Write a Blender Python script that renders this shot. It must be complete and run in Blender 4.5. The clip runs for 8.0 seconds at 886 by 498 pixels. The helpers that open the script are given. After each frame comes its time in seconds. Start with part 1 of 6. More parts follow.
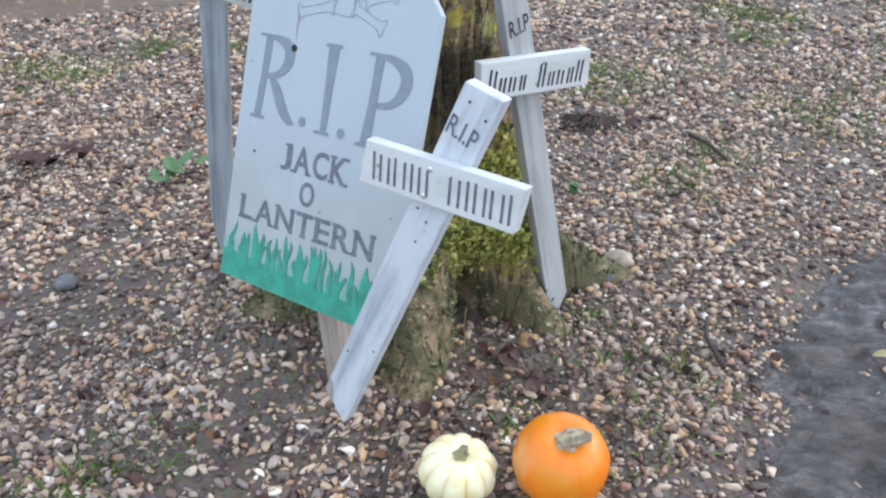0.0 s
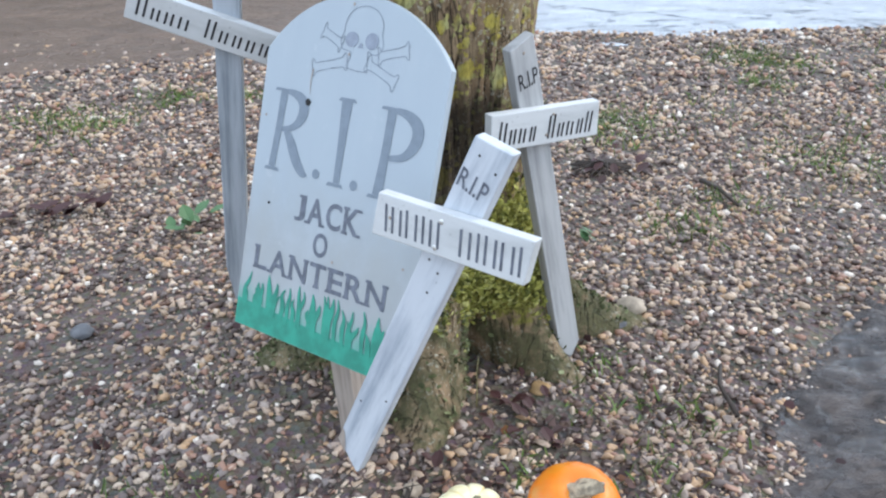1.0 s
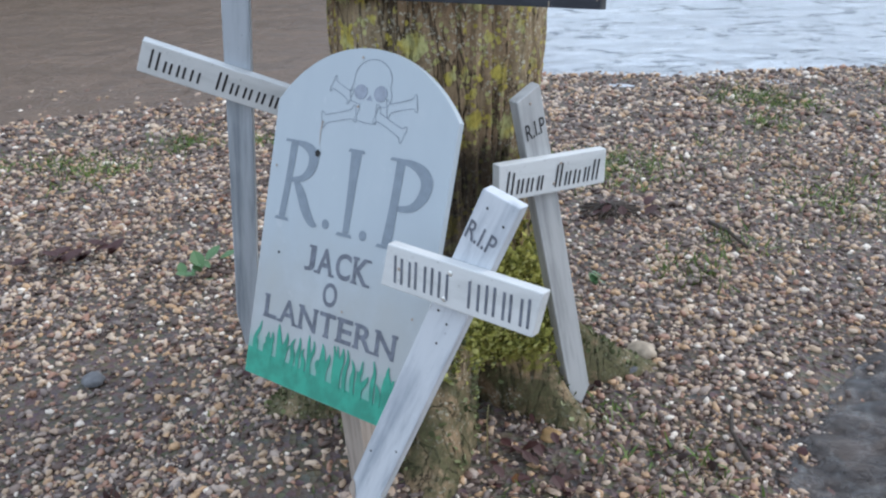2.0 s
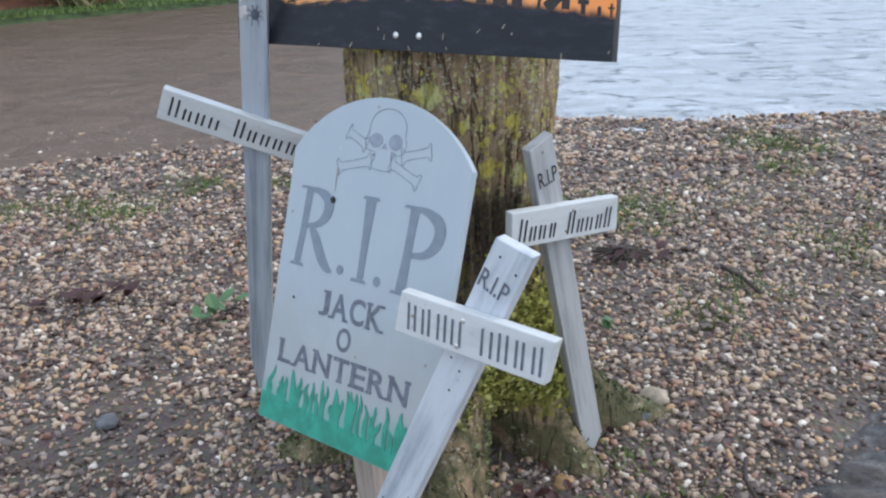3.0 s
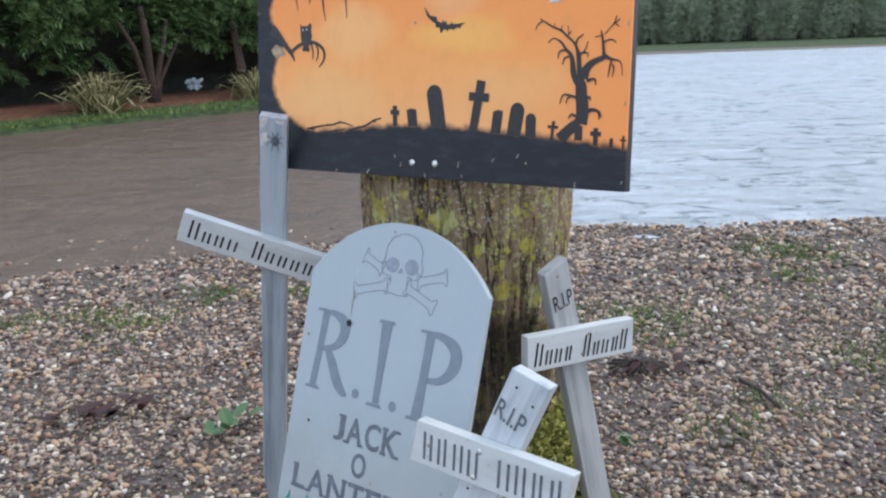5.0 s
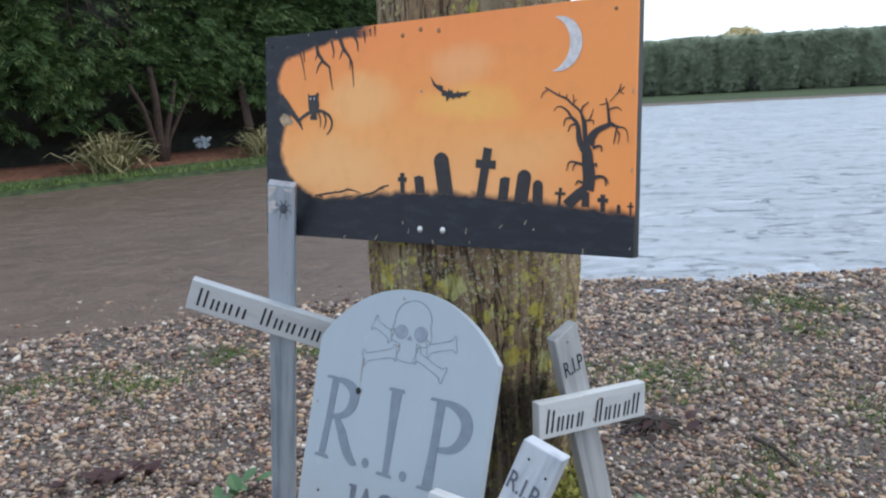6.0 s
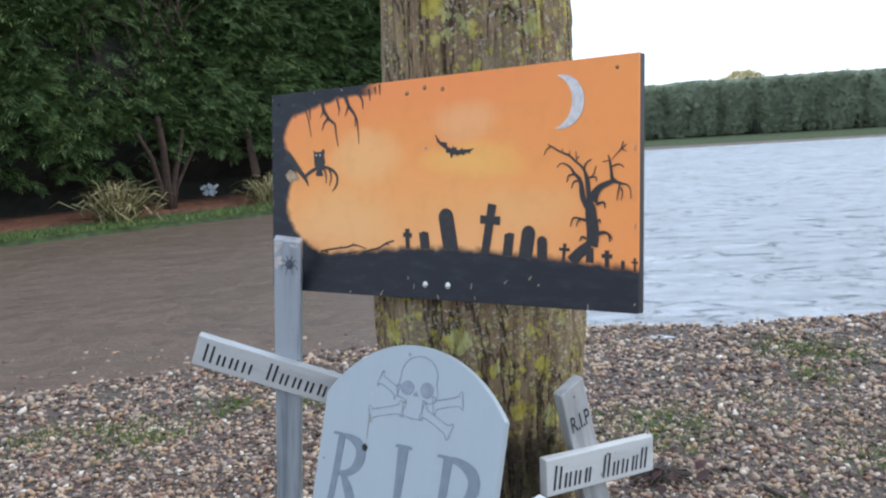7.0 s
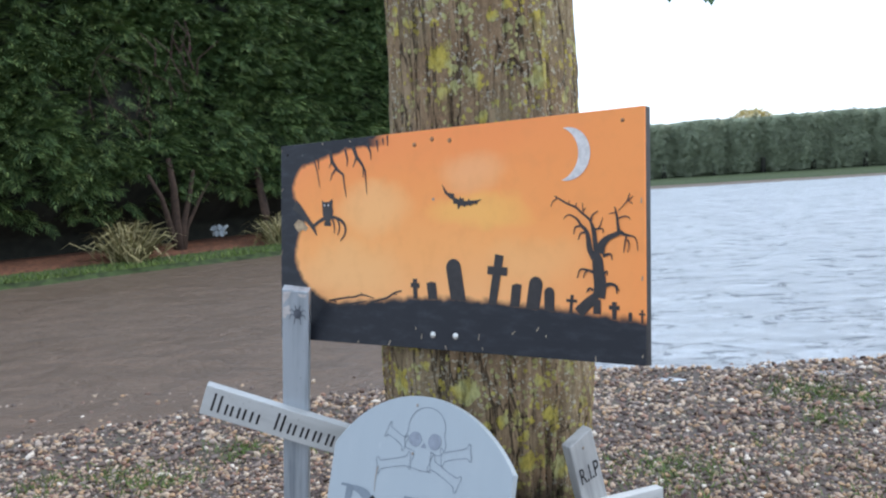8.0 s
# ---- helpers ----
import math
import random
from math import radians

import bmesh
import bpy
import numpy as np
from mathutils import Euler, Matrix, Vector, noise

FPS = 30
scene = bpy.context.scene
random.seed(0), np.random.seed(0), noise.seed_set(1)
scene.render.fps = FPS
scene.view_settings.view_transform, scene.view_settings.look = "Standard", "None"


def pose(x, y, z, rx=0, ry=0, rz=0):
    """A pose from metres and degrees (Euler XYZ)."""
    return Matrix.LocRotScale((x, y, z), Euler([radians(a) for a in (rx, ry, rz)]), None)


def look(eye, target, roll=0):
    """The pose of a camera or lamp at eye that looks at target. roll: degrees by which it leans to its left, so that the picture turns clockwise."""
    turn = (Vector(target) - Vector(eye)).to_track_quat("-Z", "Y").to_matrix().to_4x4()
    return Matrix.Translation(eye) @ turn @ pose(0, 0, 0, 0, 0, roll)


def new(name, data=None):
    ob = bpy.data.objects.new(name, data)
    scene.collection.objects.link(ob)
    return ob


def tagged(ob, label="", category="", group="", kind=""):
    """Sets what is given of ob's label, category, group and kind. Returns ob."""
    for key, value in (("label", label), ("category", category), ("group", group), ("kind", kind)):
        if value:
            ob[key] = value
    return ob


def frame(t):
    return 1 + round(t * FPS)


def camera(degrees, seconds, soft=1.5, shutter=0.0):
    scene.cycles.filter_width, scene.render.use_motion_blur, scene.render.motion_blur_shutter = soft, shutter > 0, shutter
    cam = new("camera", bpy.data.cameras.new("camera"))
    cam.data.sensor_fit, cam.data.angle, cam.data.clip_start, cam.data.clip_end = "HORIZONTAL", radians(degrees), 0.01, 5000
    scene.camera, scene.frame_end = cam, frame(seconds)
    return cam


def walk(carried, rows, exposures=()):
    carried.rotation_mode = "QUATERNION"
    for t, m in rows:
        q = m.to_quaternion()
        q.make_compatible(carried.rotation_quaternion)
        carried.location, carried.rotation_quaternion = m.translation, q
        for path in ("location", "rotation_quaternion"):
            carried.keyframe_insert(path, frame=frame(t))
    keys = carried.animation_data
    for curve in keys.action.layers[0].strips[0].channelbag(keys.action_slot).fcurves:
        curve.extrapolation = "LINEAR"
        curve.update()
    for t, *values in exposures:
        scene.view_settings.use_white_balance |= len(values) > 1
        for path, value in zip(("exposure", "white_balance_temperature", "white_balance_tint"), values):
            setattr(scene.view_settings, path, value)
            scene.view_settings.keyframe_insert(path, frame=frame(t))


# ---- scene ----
cam = camera(51.5, 8.0, 2.2)
PATH = [
    (0, (0.206, -0.021, 1.001), (0.242, 1.759, 0.089), -0.5),
    (0.5, (0.207, -0.023, 1.013), (0.23, 1.778, 0.142), -0.8),
    (1, (0.21, -0.029, 1.018), (0.217, 1.792, 0.19), -1.2),
    (1.5, (0.21, -0.026, 1.028), (0.213, 1.811, 0.235), -1.5),
    (2.8, (0.217, -0.038, 1.053), (0.177, 1.841, 0.367), -2.0),
    (3, (0.212, -0.039, 1.055), (0.174, 1.845, 0.384), -1.8),
    (3.5, (0.209, -0.038, 1.066), (0.161, 1.859, 0.434), -2.1),
    (4, (0.208, -0.037, 1.075), (0.151, 1.877, 0.499), -2.1),
    (4.2, (0.206, -0.037, 1.078), (0.145, 1.884, 0.525), -2.0),
    (5.5, (0.212, -0.031, 1.11), (0.146, 1.926, 0.703), -2.4),
    (6, (0.209, -0.028, 1.12), (0.135, 1.939, 0.769), -2.9),
    (6.5, (0.21, -0.03, 1.13), (0.13, 1.945, 0.829), -3.0),
    (7, (0.212, -0.031, 1.14), (0.129, 1.951, 0.884), -3.4),
    (7.5, (0.215, -0.028, 1.149), (0.126, 1.959, 0.937), -3.6),
    (8, (0.216, -0.033, 1.16), (0.118, 1.957, 0.989), -3.6),
]
EXPOSURES = [(0.0, 0.58), (0.5, 0.61), (1.0, 0.59), (1.5, 0.33), (3.0, 0.24), (4.0, 0.28), (5.5, 0.12), (6.0, 0.05), (6.5, 0.07), (7.0, 0.15), (8.0, 0.22)]
walk(cam, [(t, look(eye, target, roll)) for t, eye, target, roll in PATH], EXPOSURES)

# ---- sky and sun: low sun behind the far hedge, clear evening sky ----
SUN_EL, SUN_AZ = radians(38.0), radians(75.0)      # azimuth from +Y towards +X
world = bpy.data.worlds.new("sky")
scene.world = world
world.use_nodes = True
wn = world.node_tree.nodes
sky = wn.new("ShaderNodeTexSky")
sky.sky_type, sky.sun_disc = "NISHITA", False
sky.sun_elevation, sky.sun_rotation = SUN_EL, SUN_AZ
sky.air_density, sky.dust_density, sky.ozone_density = 1.0, 1.0, 1.5
wn["Background"].inputs["Strength"].default_value = 0.05
world.node_tree.links.new(sky.outputs["Color"], wn["Background"].inputs["Color"])
veil = wn.new("ShaderNodeBackground")          # even high cloud over the whole sky
veil.inputs["Color"].default_value = (0.79, 0.925, 1.13, 1)
veil.inputs["Strength"].default_value = 1.15
both = wn.new("ShaderNodeAddShader")
world.node_tree.links.new(wn["Background"].outputs[0], both.inputs[0])
world.node_tree.links.new(veil.outputs[0], both.inputs[1])
world.node_tree.links.new(both.outputs[0], wn["World Output"].inputs["Surface"])
sun = new("sun", bpy.data.lights.new("sun", "SUN"))
sun.data.energy, sun.data.angle, sun.data.color = 0.8, radians(14), (1.0, 0.93, 0.82)
sun_dir = Vector((math.sin(SUN_AZ) * math.cos(SUN_EL), math.cos(SUN_AZ) * math.cos(SUN_EL), math.sin(SUN_EL)))
sun.matrix_world = look(sun_dir * 50, (0, 0, 0))


# ---- materials ----
class Nodes:
    """A short way to write node materials."""

    def __init__(self, name):
        self.mat = bpy.data.materials.new(name)
        self.mat.use_nodes = True
        self.tree = self.mat.node_tree
        self.bsdf = self.tree.nodes["Principled BSDF"]
        self.coords = self.tree.nodes.new("ShaderNodeTexCoord")

    def put(self, kind, **values):
        n = self.tree.nodes.new(kind)
        for k, v in values.items():
            n.inputs[k.replace("_", " ")].default_value = v
        return n

    def join(self, a, b):
        self.tree.links.new(a, b)

    def obj(self, scale=(1, 1, 1)):
        m = self.tree.nodes.new("ShaderNodeMapping")
        m.inputs["Scale"].default_value = scale
        self.join(self.coords.outputs["Object"], m.inputs["Vector"])
        return m.outputs["Vector"]

    def noise(self, scale, detail=4.0, rough=0.55, vec=None, distort=0.0):
        n = self.put("ShaderNodeTexNoise", Scale=scale, Detail=detail, Roughness=rough, Distortion=distort)
        self.join(vec if vec is not None else self.coords.outputs["Object"], n.inputs["Vector"])
        return n.outputs["Fac"]

    def voronoi(self, scale, vec=None, out="Distance"):
        n = self.put("ShaderNodeTexVoronoi", Scale=scale)
        self.join(vec if vec is not None else self.coords.outputs["Object"], n.inputs["Vector"])
        return n.outputs[out]

    def ramp(self, fac, stops):
        n = self.tree.nodes.new("ShaderNodeValToRGB")
        e = n.color_ramp.elements
        while len(e) < len(stops):
            e.new(0.5)
        for el, (p, c) in zip(e, stops):
            el.position = p
            el.color = (*c, 1) if len(c) == 3 else c
        self.join(fac, n.inputs["Fac"])
        return n.outputs["Color"]

    def step(self, fac, a, b):
        n = self.put("ShaderNodeMapRange", From_Min=a, From_Max=b, To_Min=0.0, To_Max=1.0)
        n.interpolation_type = "SMOOTHSTEP"
        self.join(fac, n.inputs["Value"])
        return n.outputs["Result"]

    def mix(self, fac, a, b, mode="MIX"):
        n = self.tree.nodes.new("ShaderNodeMix")
        n.data_type, n.blend_type = "RGBA", mode
        for sock, v in ((n.inputs[0], fac), (n.inputs[6], a), (n.inputs[7], b)):
            if isinstance(v, tuple):
                sock.default_value = (*v, 1)
            elif isinstance(v, (int, float)):
                sock.default_value = v
            else:
                self.join(v, sock)
        return n.outputs[2]

    def math(self, op, a, b=0.0):
        n = self.tree.nodes.new("ShaderNodeMath")
        n.operation = op
        for sock, v in zip(n.inputs, (a, b)):
            if isinstance(v, (int, float)):
                sock.default_value = v
            else:
                self.join(v, sock)
        return n.outputs[0]

    def xyz(self):
        n = self.tree.nodes.new("ShaderNodeSeparateXYZ")
        self.join(self.coords.outputs["Object"], n.inputs[0])
        return n.outputs

    def done(self, color, rough=0.6, bump=None, strength=0.3, distance=0.002, metal=0.0, spec=None):
        for name, v in (("Base Color", color), ("Roughness", rough), ("Metallic", metal)):
            if isinstance(v, tuple):
                self.bsdf.inputs[name].default_value = (*v, 1)
            elif isinstance(v, (int, float)):
                self.bsdf.inputs[name].default_value = v
            else:
                self.join(v, self.bsdf.inputs[name])
        if spec is not None:
            self.bsdf.inputs["Specular IOR Level"].default_value = spec
        if bump is not None:
            b = self.put("ShaderNodeBump", Strength=strength, Distance=distance)
            self.join(bump, b.inputs["Height"])
            self.join(b.outputs["Normal"], self.bsdf.inputs["Normal"])
        return self.mat


def island_random(n):
    return n.tree.nodes.new("ShaderNodeNewGeometry").outputs["Random Per Island"]


def make_yard():
    """Wet, trodden hoggin: brown mud with shallow films of water between the ruts."""
    n = Nodes("wet_yard")
    far = n.obj((0.35, 1.0, 1.0))
    wide = n.noise(0.9, 5, 0.6, far, 0.6)
    ruts = n.noise(4.0, 6, 0.65, n.obj((0.75, 1.0, 1.0)), 0.8)
    grit = n.noise(90.0, 4, 0.7)
    lumps = n.noise(22.0, 5, 0.65)
    mud = n.ramp(lumps, [(0.25, (0.112, 0.074, 0.051)), (0.6, (0.162, 0.110, 0.076)), (0.9, (0.200, 0.142, 0.102))])
    mud = n.mix(n.step(wide, 0.35, 0.65), mud, (0.178, 0.117, 0.079))
    specks = n.step(n.voronoi(70.0), 0.16, 0.06)
    mud = n.mix(n.math("MULTIPLY", specks, 0.35), mud, (0.30, 0.26, 0.22))
    water = n.step(n.math("ADD", n.math("MULTIPLY", ruts, 0.6), n.math("MULTIPLY", wide, 0.45)), 0.44, 0.60)
    mud = n.mix(n.math("MULTIPLY", water, 0.30), mud, (0.085, 0.066, 0.054))
    rough = n.math("ADD", 0.34, n.math("MULTIPLY", n.math("SUBTRACT", 1.0, water), 0.25))
    rough = n.math("ADD", rough, n.math("MULTIPLY", grit, 0.10))
    chop = n.noise(2.6, 6, 0.72, n.obj((0.7, 1.0, 1.0)), 1.0)
    height = n.math("ADD", n.math("MULTIPLY", ruts, 1.0), n.math("MULTIPLY", lumps, 0.35))
    height = n.math("ADD", height, n.math("MULTIPLY", chop, 1.6))
    n.bsdf.inputs["Coat Weight"].default_value = 0.15
    n.bsdf.inputs["Coat Roughness"].default_value = 0.10
    n.bsdf.inputs["Coat IOR"].default_value = 1.5
    ripple = n.put("ShaderNodeBump", Strength=0.45, Distance=0.04)
    n.join(n.math("ADD", chop, n.math("MULTIPLY", ruts, 0.6)), ripple.inputs["Height"])
    n.join(ripple.outputs["Normal"], n.bsdf.inputs["Coat Normal"])
    return n.done(mud, rough, height, 0.9, 0.05)


def make_flood():
    """Shallow standing water, ruffled by the wind; sky sheen and dark ripple faces are in its colour."""
    n = Nodes("flood_water")
    chop = n.noise(4.2, 8, 0.74, n.obj((0.75, 1.0, 1.0)), 1.1)
    wave = n.noise(9.0, 4, 0.6, n.obj((0.6, 1.0, 1.0)), 0.5)
    sheen_tone = n.noise(0.5, 4)
    # pale base and streaks paint the sky's reflection, dark patches the ripple faces
    c = n.mix(n.step(sheen_tone, 0.35, 0.65), (0.78, 0.83, 0.88), (0.71, 0.75, 0.80))
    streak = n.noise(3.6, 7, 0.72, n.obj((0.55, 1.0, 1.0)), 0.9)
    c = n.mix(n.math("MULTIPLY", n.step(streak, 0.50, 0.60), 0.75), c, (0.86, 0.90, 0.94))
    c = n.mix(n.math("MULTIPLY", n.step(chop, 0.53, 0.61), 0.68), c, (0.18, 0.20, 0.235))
    h = n.math("ADD", chop, n.math("MULTIPLY", wave, 0.25))
    return n.done(c, 0.12, h, 0.9, 0.10)


def make_mud():
    """Dark churned mud with standing water in its hollows."""
    n = Nodes("wet_mud")
    lumps = n.noise(17.0, 8, 0.72, n.obj((0.7, 1.1, 1.0)), 0.25)
    grit = n.noise(120.0, 4, 0.7)
    c = n.ramp(lumps, [(0.34, (0.018, 0.015, 0.015)), (0.5, (0.082, 0.066, 0.060)), (0.66, (0.19, 0.152, 0.132))])
    c = n.mix(n.math("MULTIPLY", n.step(n.voronoi(60.0), 0.22, 0.10), 0.22), c, (0.20, 0.165, 0.14))
    wet = n.step(n.noise(4.5, 6, 0.7, n.obj((0.7, 1.0, 1.0)), 0.4), 0.40, 0.56)
    rough = n.math("SUBTRACT", 0.50, n.math("MULTIPLY", wet, 0.28))
    n.bsdf.inputs["Coat Roughness"].default_value = 0.16
    n.join(n.math("MULTIPLY", wet, 0.75), n.bsdf.inputs["Coat Weight"])
    h = n.math("ADD", lumps, n.math("MULTIPLY", grit, 0.12))
    made = n.done(c, rough, h, 1.0, 0.06, spec=0.5)
    n.join(n.bsdf.inputs["Normal"].links[0].from_socket, n.bsdf.inputs["Coat Normal"])
    return made


def make_soil():
    n = Nodes("gravel_soil")
    a = n.noise(30.0, 6, 0.7)
    c = n.ramp(a, [(0.3, (0.020, 0.015, 0.011)), (0.6, (0.055, 0.042, 0.032)), (0.85, (0.10, 0.082, 0.065))])
    v = n.voronoi(75.0, out="Color")
    c = n.mix(0.30, c, n.mix(0.9, v, (0.19, 0.135, 0.095)))
    return n.done(c, 0.75, n.voronoi(75.0), 0.8, 0.01)


def make_pebbles():
    n = Nodes("pebble_flint")
    r = island_random(n)
    c = n.ramp(r, [(0.0, (0.072, 0.051, 0.044)), (0.10, (0.45, 0.35, 0.25)), (0.20, (0.15, 0.125, 0.115)), (0.28, (0.50, 0.345, 0.205)),
                   (0.36, (0.40, 0.345, 0.305)), (0.45, (0.095, 0.068, 0.058)), (0.54, (0.58, 0.49, 0.385)), (0.63, (0.33, 0.20, 0.145)),
                   (0.71, (0.21, 0.185, 0.175)), (0.79, (0.49, 0.39, 0.305)), (0.87, (0.17, 0.112, 0.088)), (0.93, (0.80, 0.77, 0.70)), (0.965, (0.24, 0.195, 0.17))])
    for node in n.tree.nodes:
        if node.bl_idname == "ShaderNodeValToRGB":
            node.color_ramp.interpolation = "CONSTANT"
    c = n.mix(1.0, c, (1.03, 0.94, 0.87), "MULTIPLY")
    earthy = n.noise(2.3, 4, 0.6)                  # stretches where the stones are stained by the soil
    c = n.mix(n.math("MULTIPLY", n.step(earthy, 0.42, 0.66), 0.42), c, n.mix(0.7, c, (0.13, 0.075, 0.052)))
    stain = n.noise(120.0, 4, 0.6)
    c = n.mix(n.step(stain, 0.5, 0.75), c, n.mix(0.5, c, (0.10, 0.07, 0.05)))
    damp = n.noise(1.7, 3)
    rough = n.math("ADD", 0.34, n.math("MULTIPLY", damp, 0.4))
    return n.done(c, rough, stain, 0.25, 0.002)


def make_bark():
    n = Nodes("bark")
    x, y, z = n.xyz()
    grain = n.noise(34.0, 6, 0.68, n.obj((1, 1, 0.22)), 0.5)
    lines = n.noise(15.0, 5, 0.62, n.obj((1, 1, 0.12)), 1.0)
    fine = n.noise(150.0, 4, 0.7, n.obj((1, 1, 0.6)))
    tone = n.noise(6.0, 4, 0.6, n.obj((1, 1, 0.45)))
    c = n.ramp(grain, [(0.28, (0.150, 0.094, 0.052)), (0.46, (0.270, 0.178, 0.102)), (0.62, (0.345, 0.235, 0.140)), (0.85, (0.42, 0.31, 0.20))])
    c = n.mix(n.math("MULTIPLY", n.step(tone, 0.40, 0.62), 0.40), c, (0.29, 0.25, 0.150))
    c = n.mix(n.step(fine, 0.46, 0.66), c, n.mix(0.40, c, (0.06, 0.045, 0.032)))
    crack = n.step(n.math("ABSOLUTE", n.math("SUBTRACT", lines, 0.5)), 0.016, 0.004)
    c = n.mix(n.math("MULTIPLY", crack, 0.75), c, (0.020, 0.014, 0.010))
    # pale grey crumbs of lichen, thick in some places
    thin = n.noise(7.0, 4, 0.6)
    flecks = n.noise(120.0, 3, 0.62)
    grey = n.math("MULTIPLY", n.step(flecks, 0.56, 0.62), n.step(thin, 0.38, 0.54))
    c = n.mix(n.math("MULTIPLY", grey, 0.80), c, (0.56, 0.52, 0.40))
    # rounded yellow rosettes of three sizes, gathered in colonies
    colony = n.noise(5.5, 3, 0.6)
    ragged = n.math("MULTIPLY", n.math("SUBTRACT", n.noise(70.0, 5, 0.75), 0.5), 1.25)
    yellow = None
    for size, keep, lo, hi in ((18.0, 0.68, 0.46, 0.53), (40.0, 0.64, 0.42, 0.52), (90.0, 0.62, 0.38, 0.48)):
        cell = n.tree.nodes.new("ShaderNodeTexVoronoi")
        cell.inputs["Scale"].default_value = size
        n.join(n.coords.outputs["Object"], cell.inputs["Vector"])
        pick = n.tree.nodes.new("ShaderNodeSeparateColor")
        n.join(cell.outputs["Color"], pick.inputs[0])
        spot = n.math("MULTIPLY", n.step(n.math("ADD", cell.outputs["Distance"], ragged), 0.46, 0.38), n.step(pick.outputs[0], keep, keep + 0.02))
        spot = n.math("MULTIPLY", spot, n.step(colony, lo, hi))
        yellow = spot if yellow is None else n.math("MAXIMUM", yellow, spot)
    yellow = n.math("MULTIPLY", yellow, n.step(n.math("ADD", z, n.math("MULTIPLY", n.noise(9.0, 3), 0.2)), 0.26, 0.40))
    tint = n.mix(n.step(n.noise(20.0, 2), 0.4, 0.6), (0.52, 0.42, 0.08), (0.49, 0.47, 0.20))
    tint = n.mix(n.step(fine, 0.4, 0.7), tint, n.mix(0.5, tint, (0.10, 0.085, 0.03)))
    c = n.mix(n.math("MULTIPLY", yellow, 0.9), c, tint)
    # dark ragged oval, right of the leaning board
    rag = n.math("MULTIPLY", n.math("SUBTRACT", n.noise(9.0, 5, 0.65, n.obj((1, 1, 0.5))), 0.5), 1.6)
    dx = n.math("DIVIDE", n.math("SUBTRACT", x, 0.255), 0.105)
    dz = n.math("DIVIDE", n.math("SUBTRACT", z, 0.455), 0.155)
    dark_oval = n.math("ADD", n.math("ADD", n.math("MULTIPLY", dx, dx), n.math("MULTIPLY", dz, dz)), rag)
    c = n.mix(n.math("MULTIPLY", n.step(dark_oval, 1.25, 0.45), 0.82), c, (0.022, 0.018, 0.015))
    # moss stain under the bright cushion
    mx = n.math("DIVIDE", n.math("SUBTRACT", x, 0.335), 0.115)
    mz = n.math("DIVIDE", n.math("SUBTRACT", z, 0.255), 0.135)
    bed = n.math("ADD", n.math("ADD", n.math("MULTIPLY", mx, mx), n.math("MULTIPLY", mz, mz)), n.math("MULTIPLY", n.math("SUBTRACT", n.noise(22.0, 5, 0.7), 0.5), 2.4))
    c = n.mix(n.math("MULTIPLY", n.step(bed, 1.1, 0.7), 0.9), c, n.ramp(fine, [(0.35, (0.10, 0.10, 0.022)), (0.65, (0.33, 0.31, 0.055))]))
    # dark green algae over the roots
    creep = n.math("ADD", n.math("MULTIPLY", z, -2.4), n.math("MULTIPLY", n.noise(10.0, 5, 0.65), 2.0))
    algae = n.math("MULTIPLY", n.step(creep, 0.10, 0.60), n.step(n.noise(17.0, 5, 0.65), 0.36, 0.56))
    c = n.mix(n.math("MULTIPLY", n.math("MULTIPLY", algae, n.step(bed, 0.9, 1.3)), 0.80), c, n.ramp(fine, [(0.3, (0.022, 0.026, 0.012)), (0.7, (0.105, 0.112, 0.048))]))
    h = n.math("ADD", n.math("MULTIPLY", grain, 1.0), n.math("MULTIPLY", fine, 0.35))
    h = n.math("ADD", h, n.math("MULTIPLY", n.math("MAXIMUM", yellow, grey), 0.18))
    h = n.math("SUBTRACT", h, n.math("MULTIPLY", crack, 0.8))
    return n.done(c, 0.85, h, 1.0, 0.007, spec=0.25)


def make_paint(name, base, dirt, scale=1.0, rough=0.5, streak=(6, 6, 1.2), amount=0.55):
    """Brushed weathered paint on timber: streaks along the board's length (z), stains and worn specks."""
    n = Nodes(name)
    s = n.noise(10.0 * scale, 5, 0.6, n.obj(streak))
    blot = n.noise(7.0 * scale, 4, 0.6)
    speck = n.noise(150.0, 3, 0.6)
    c = n.mix(n.math("MULTIPLY", n.step(s, 0.42, 0.75), amount), base, dirt)
    c = n.mix(n.math("MULTIPLY", n.step(blot, 0.52, 0.72), amount * 0.8), c, n.mix(0.5, base, dirt))
    c = n.mix(n.math("MULTIPLY", n.step(speck, 0.66, 0.74), 0.5), c, tuple(v * 0.45 for v in dirt))
    return n.done(c, n.math("ADD", rough - 0.1, n.math("MULTIPLY", blot, 0.25)), s, 0.12, 0.002)


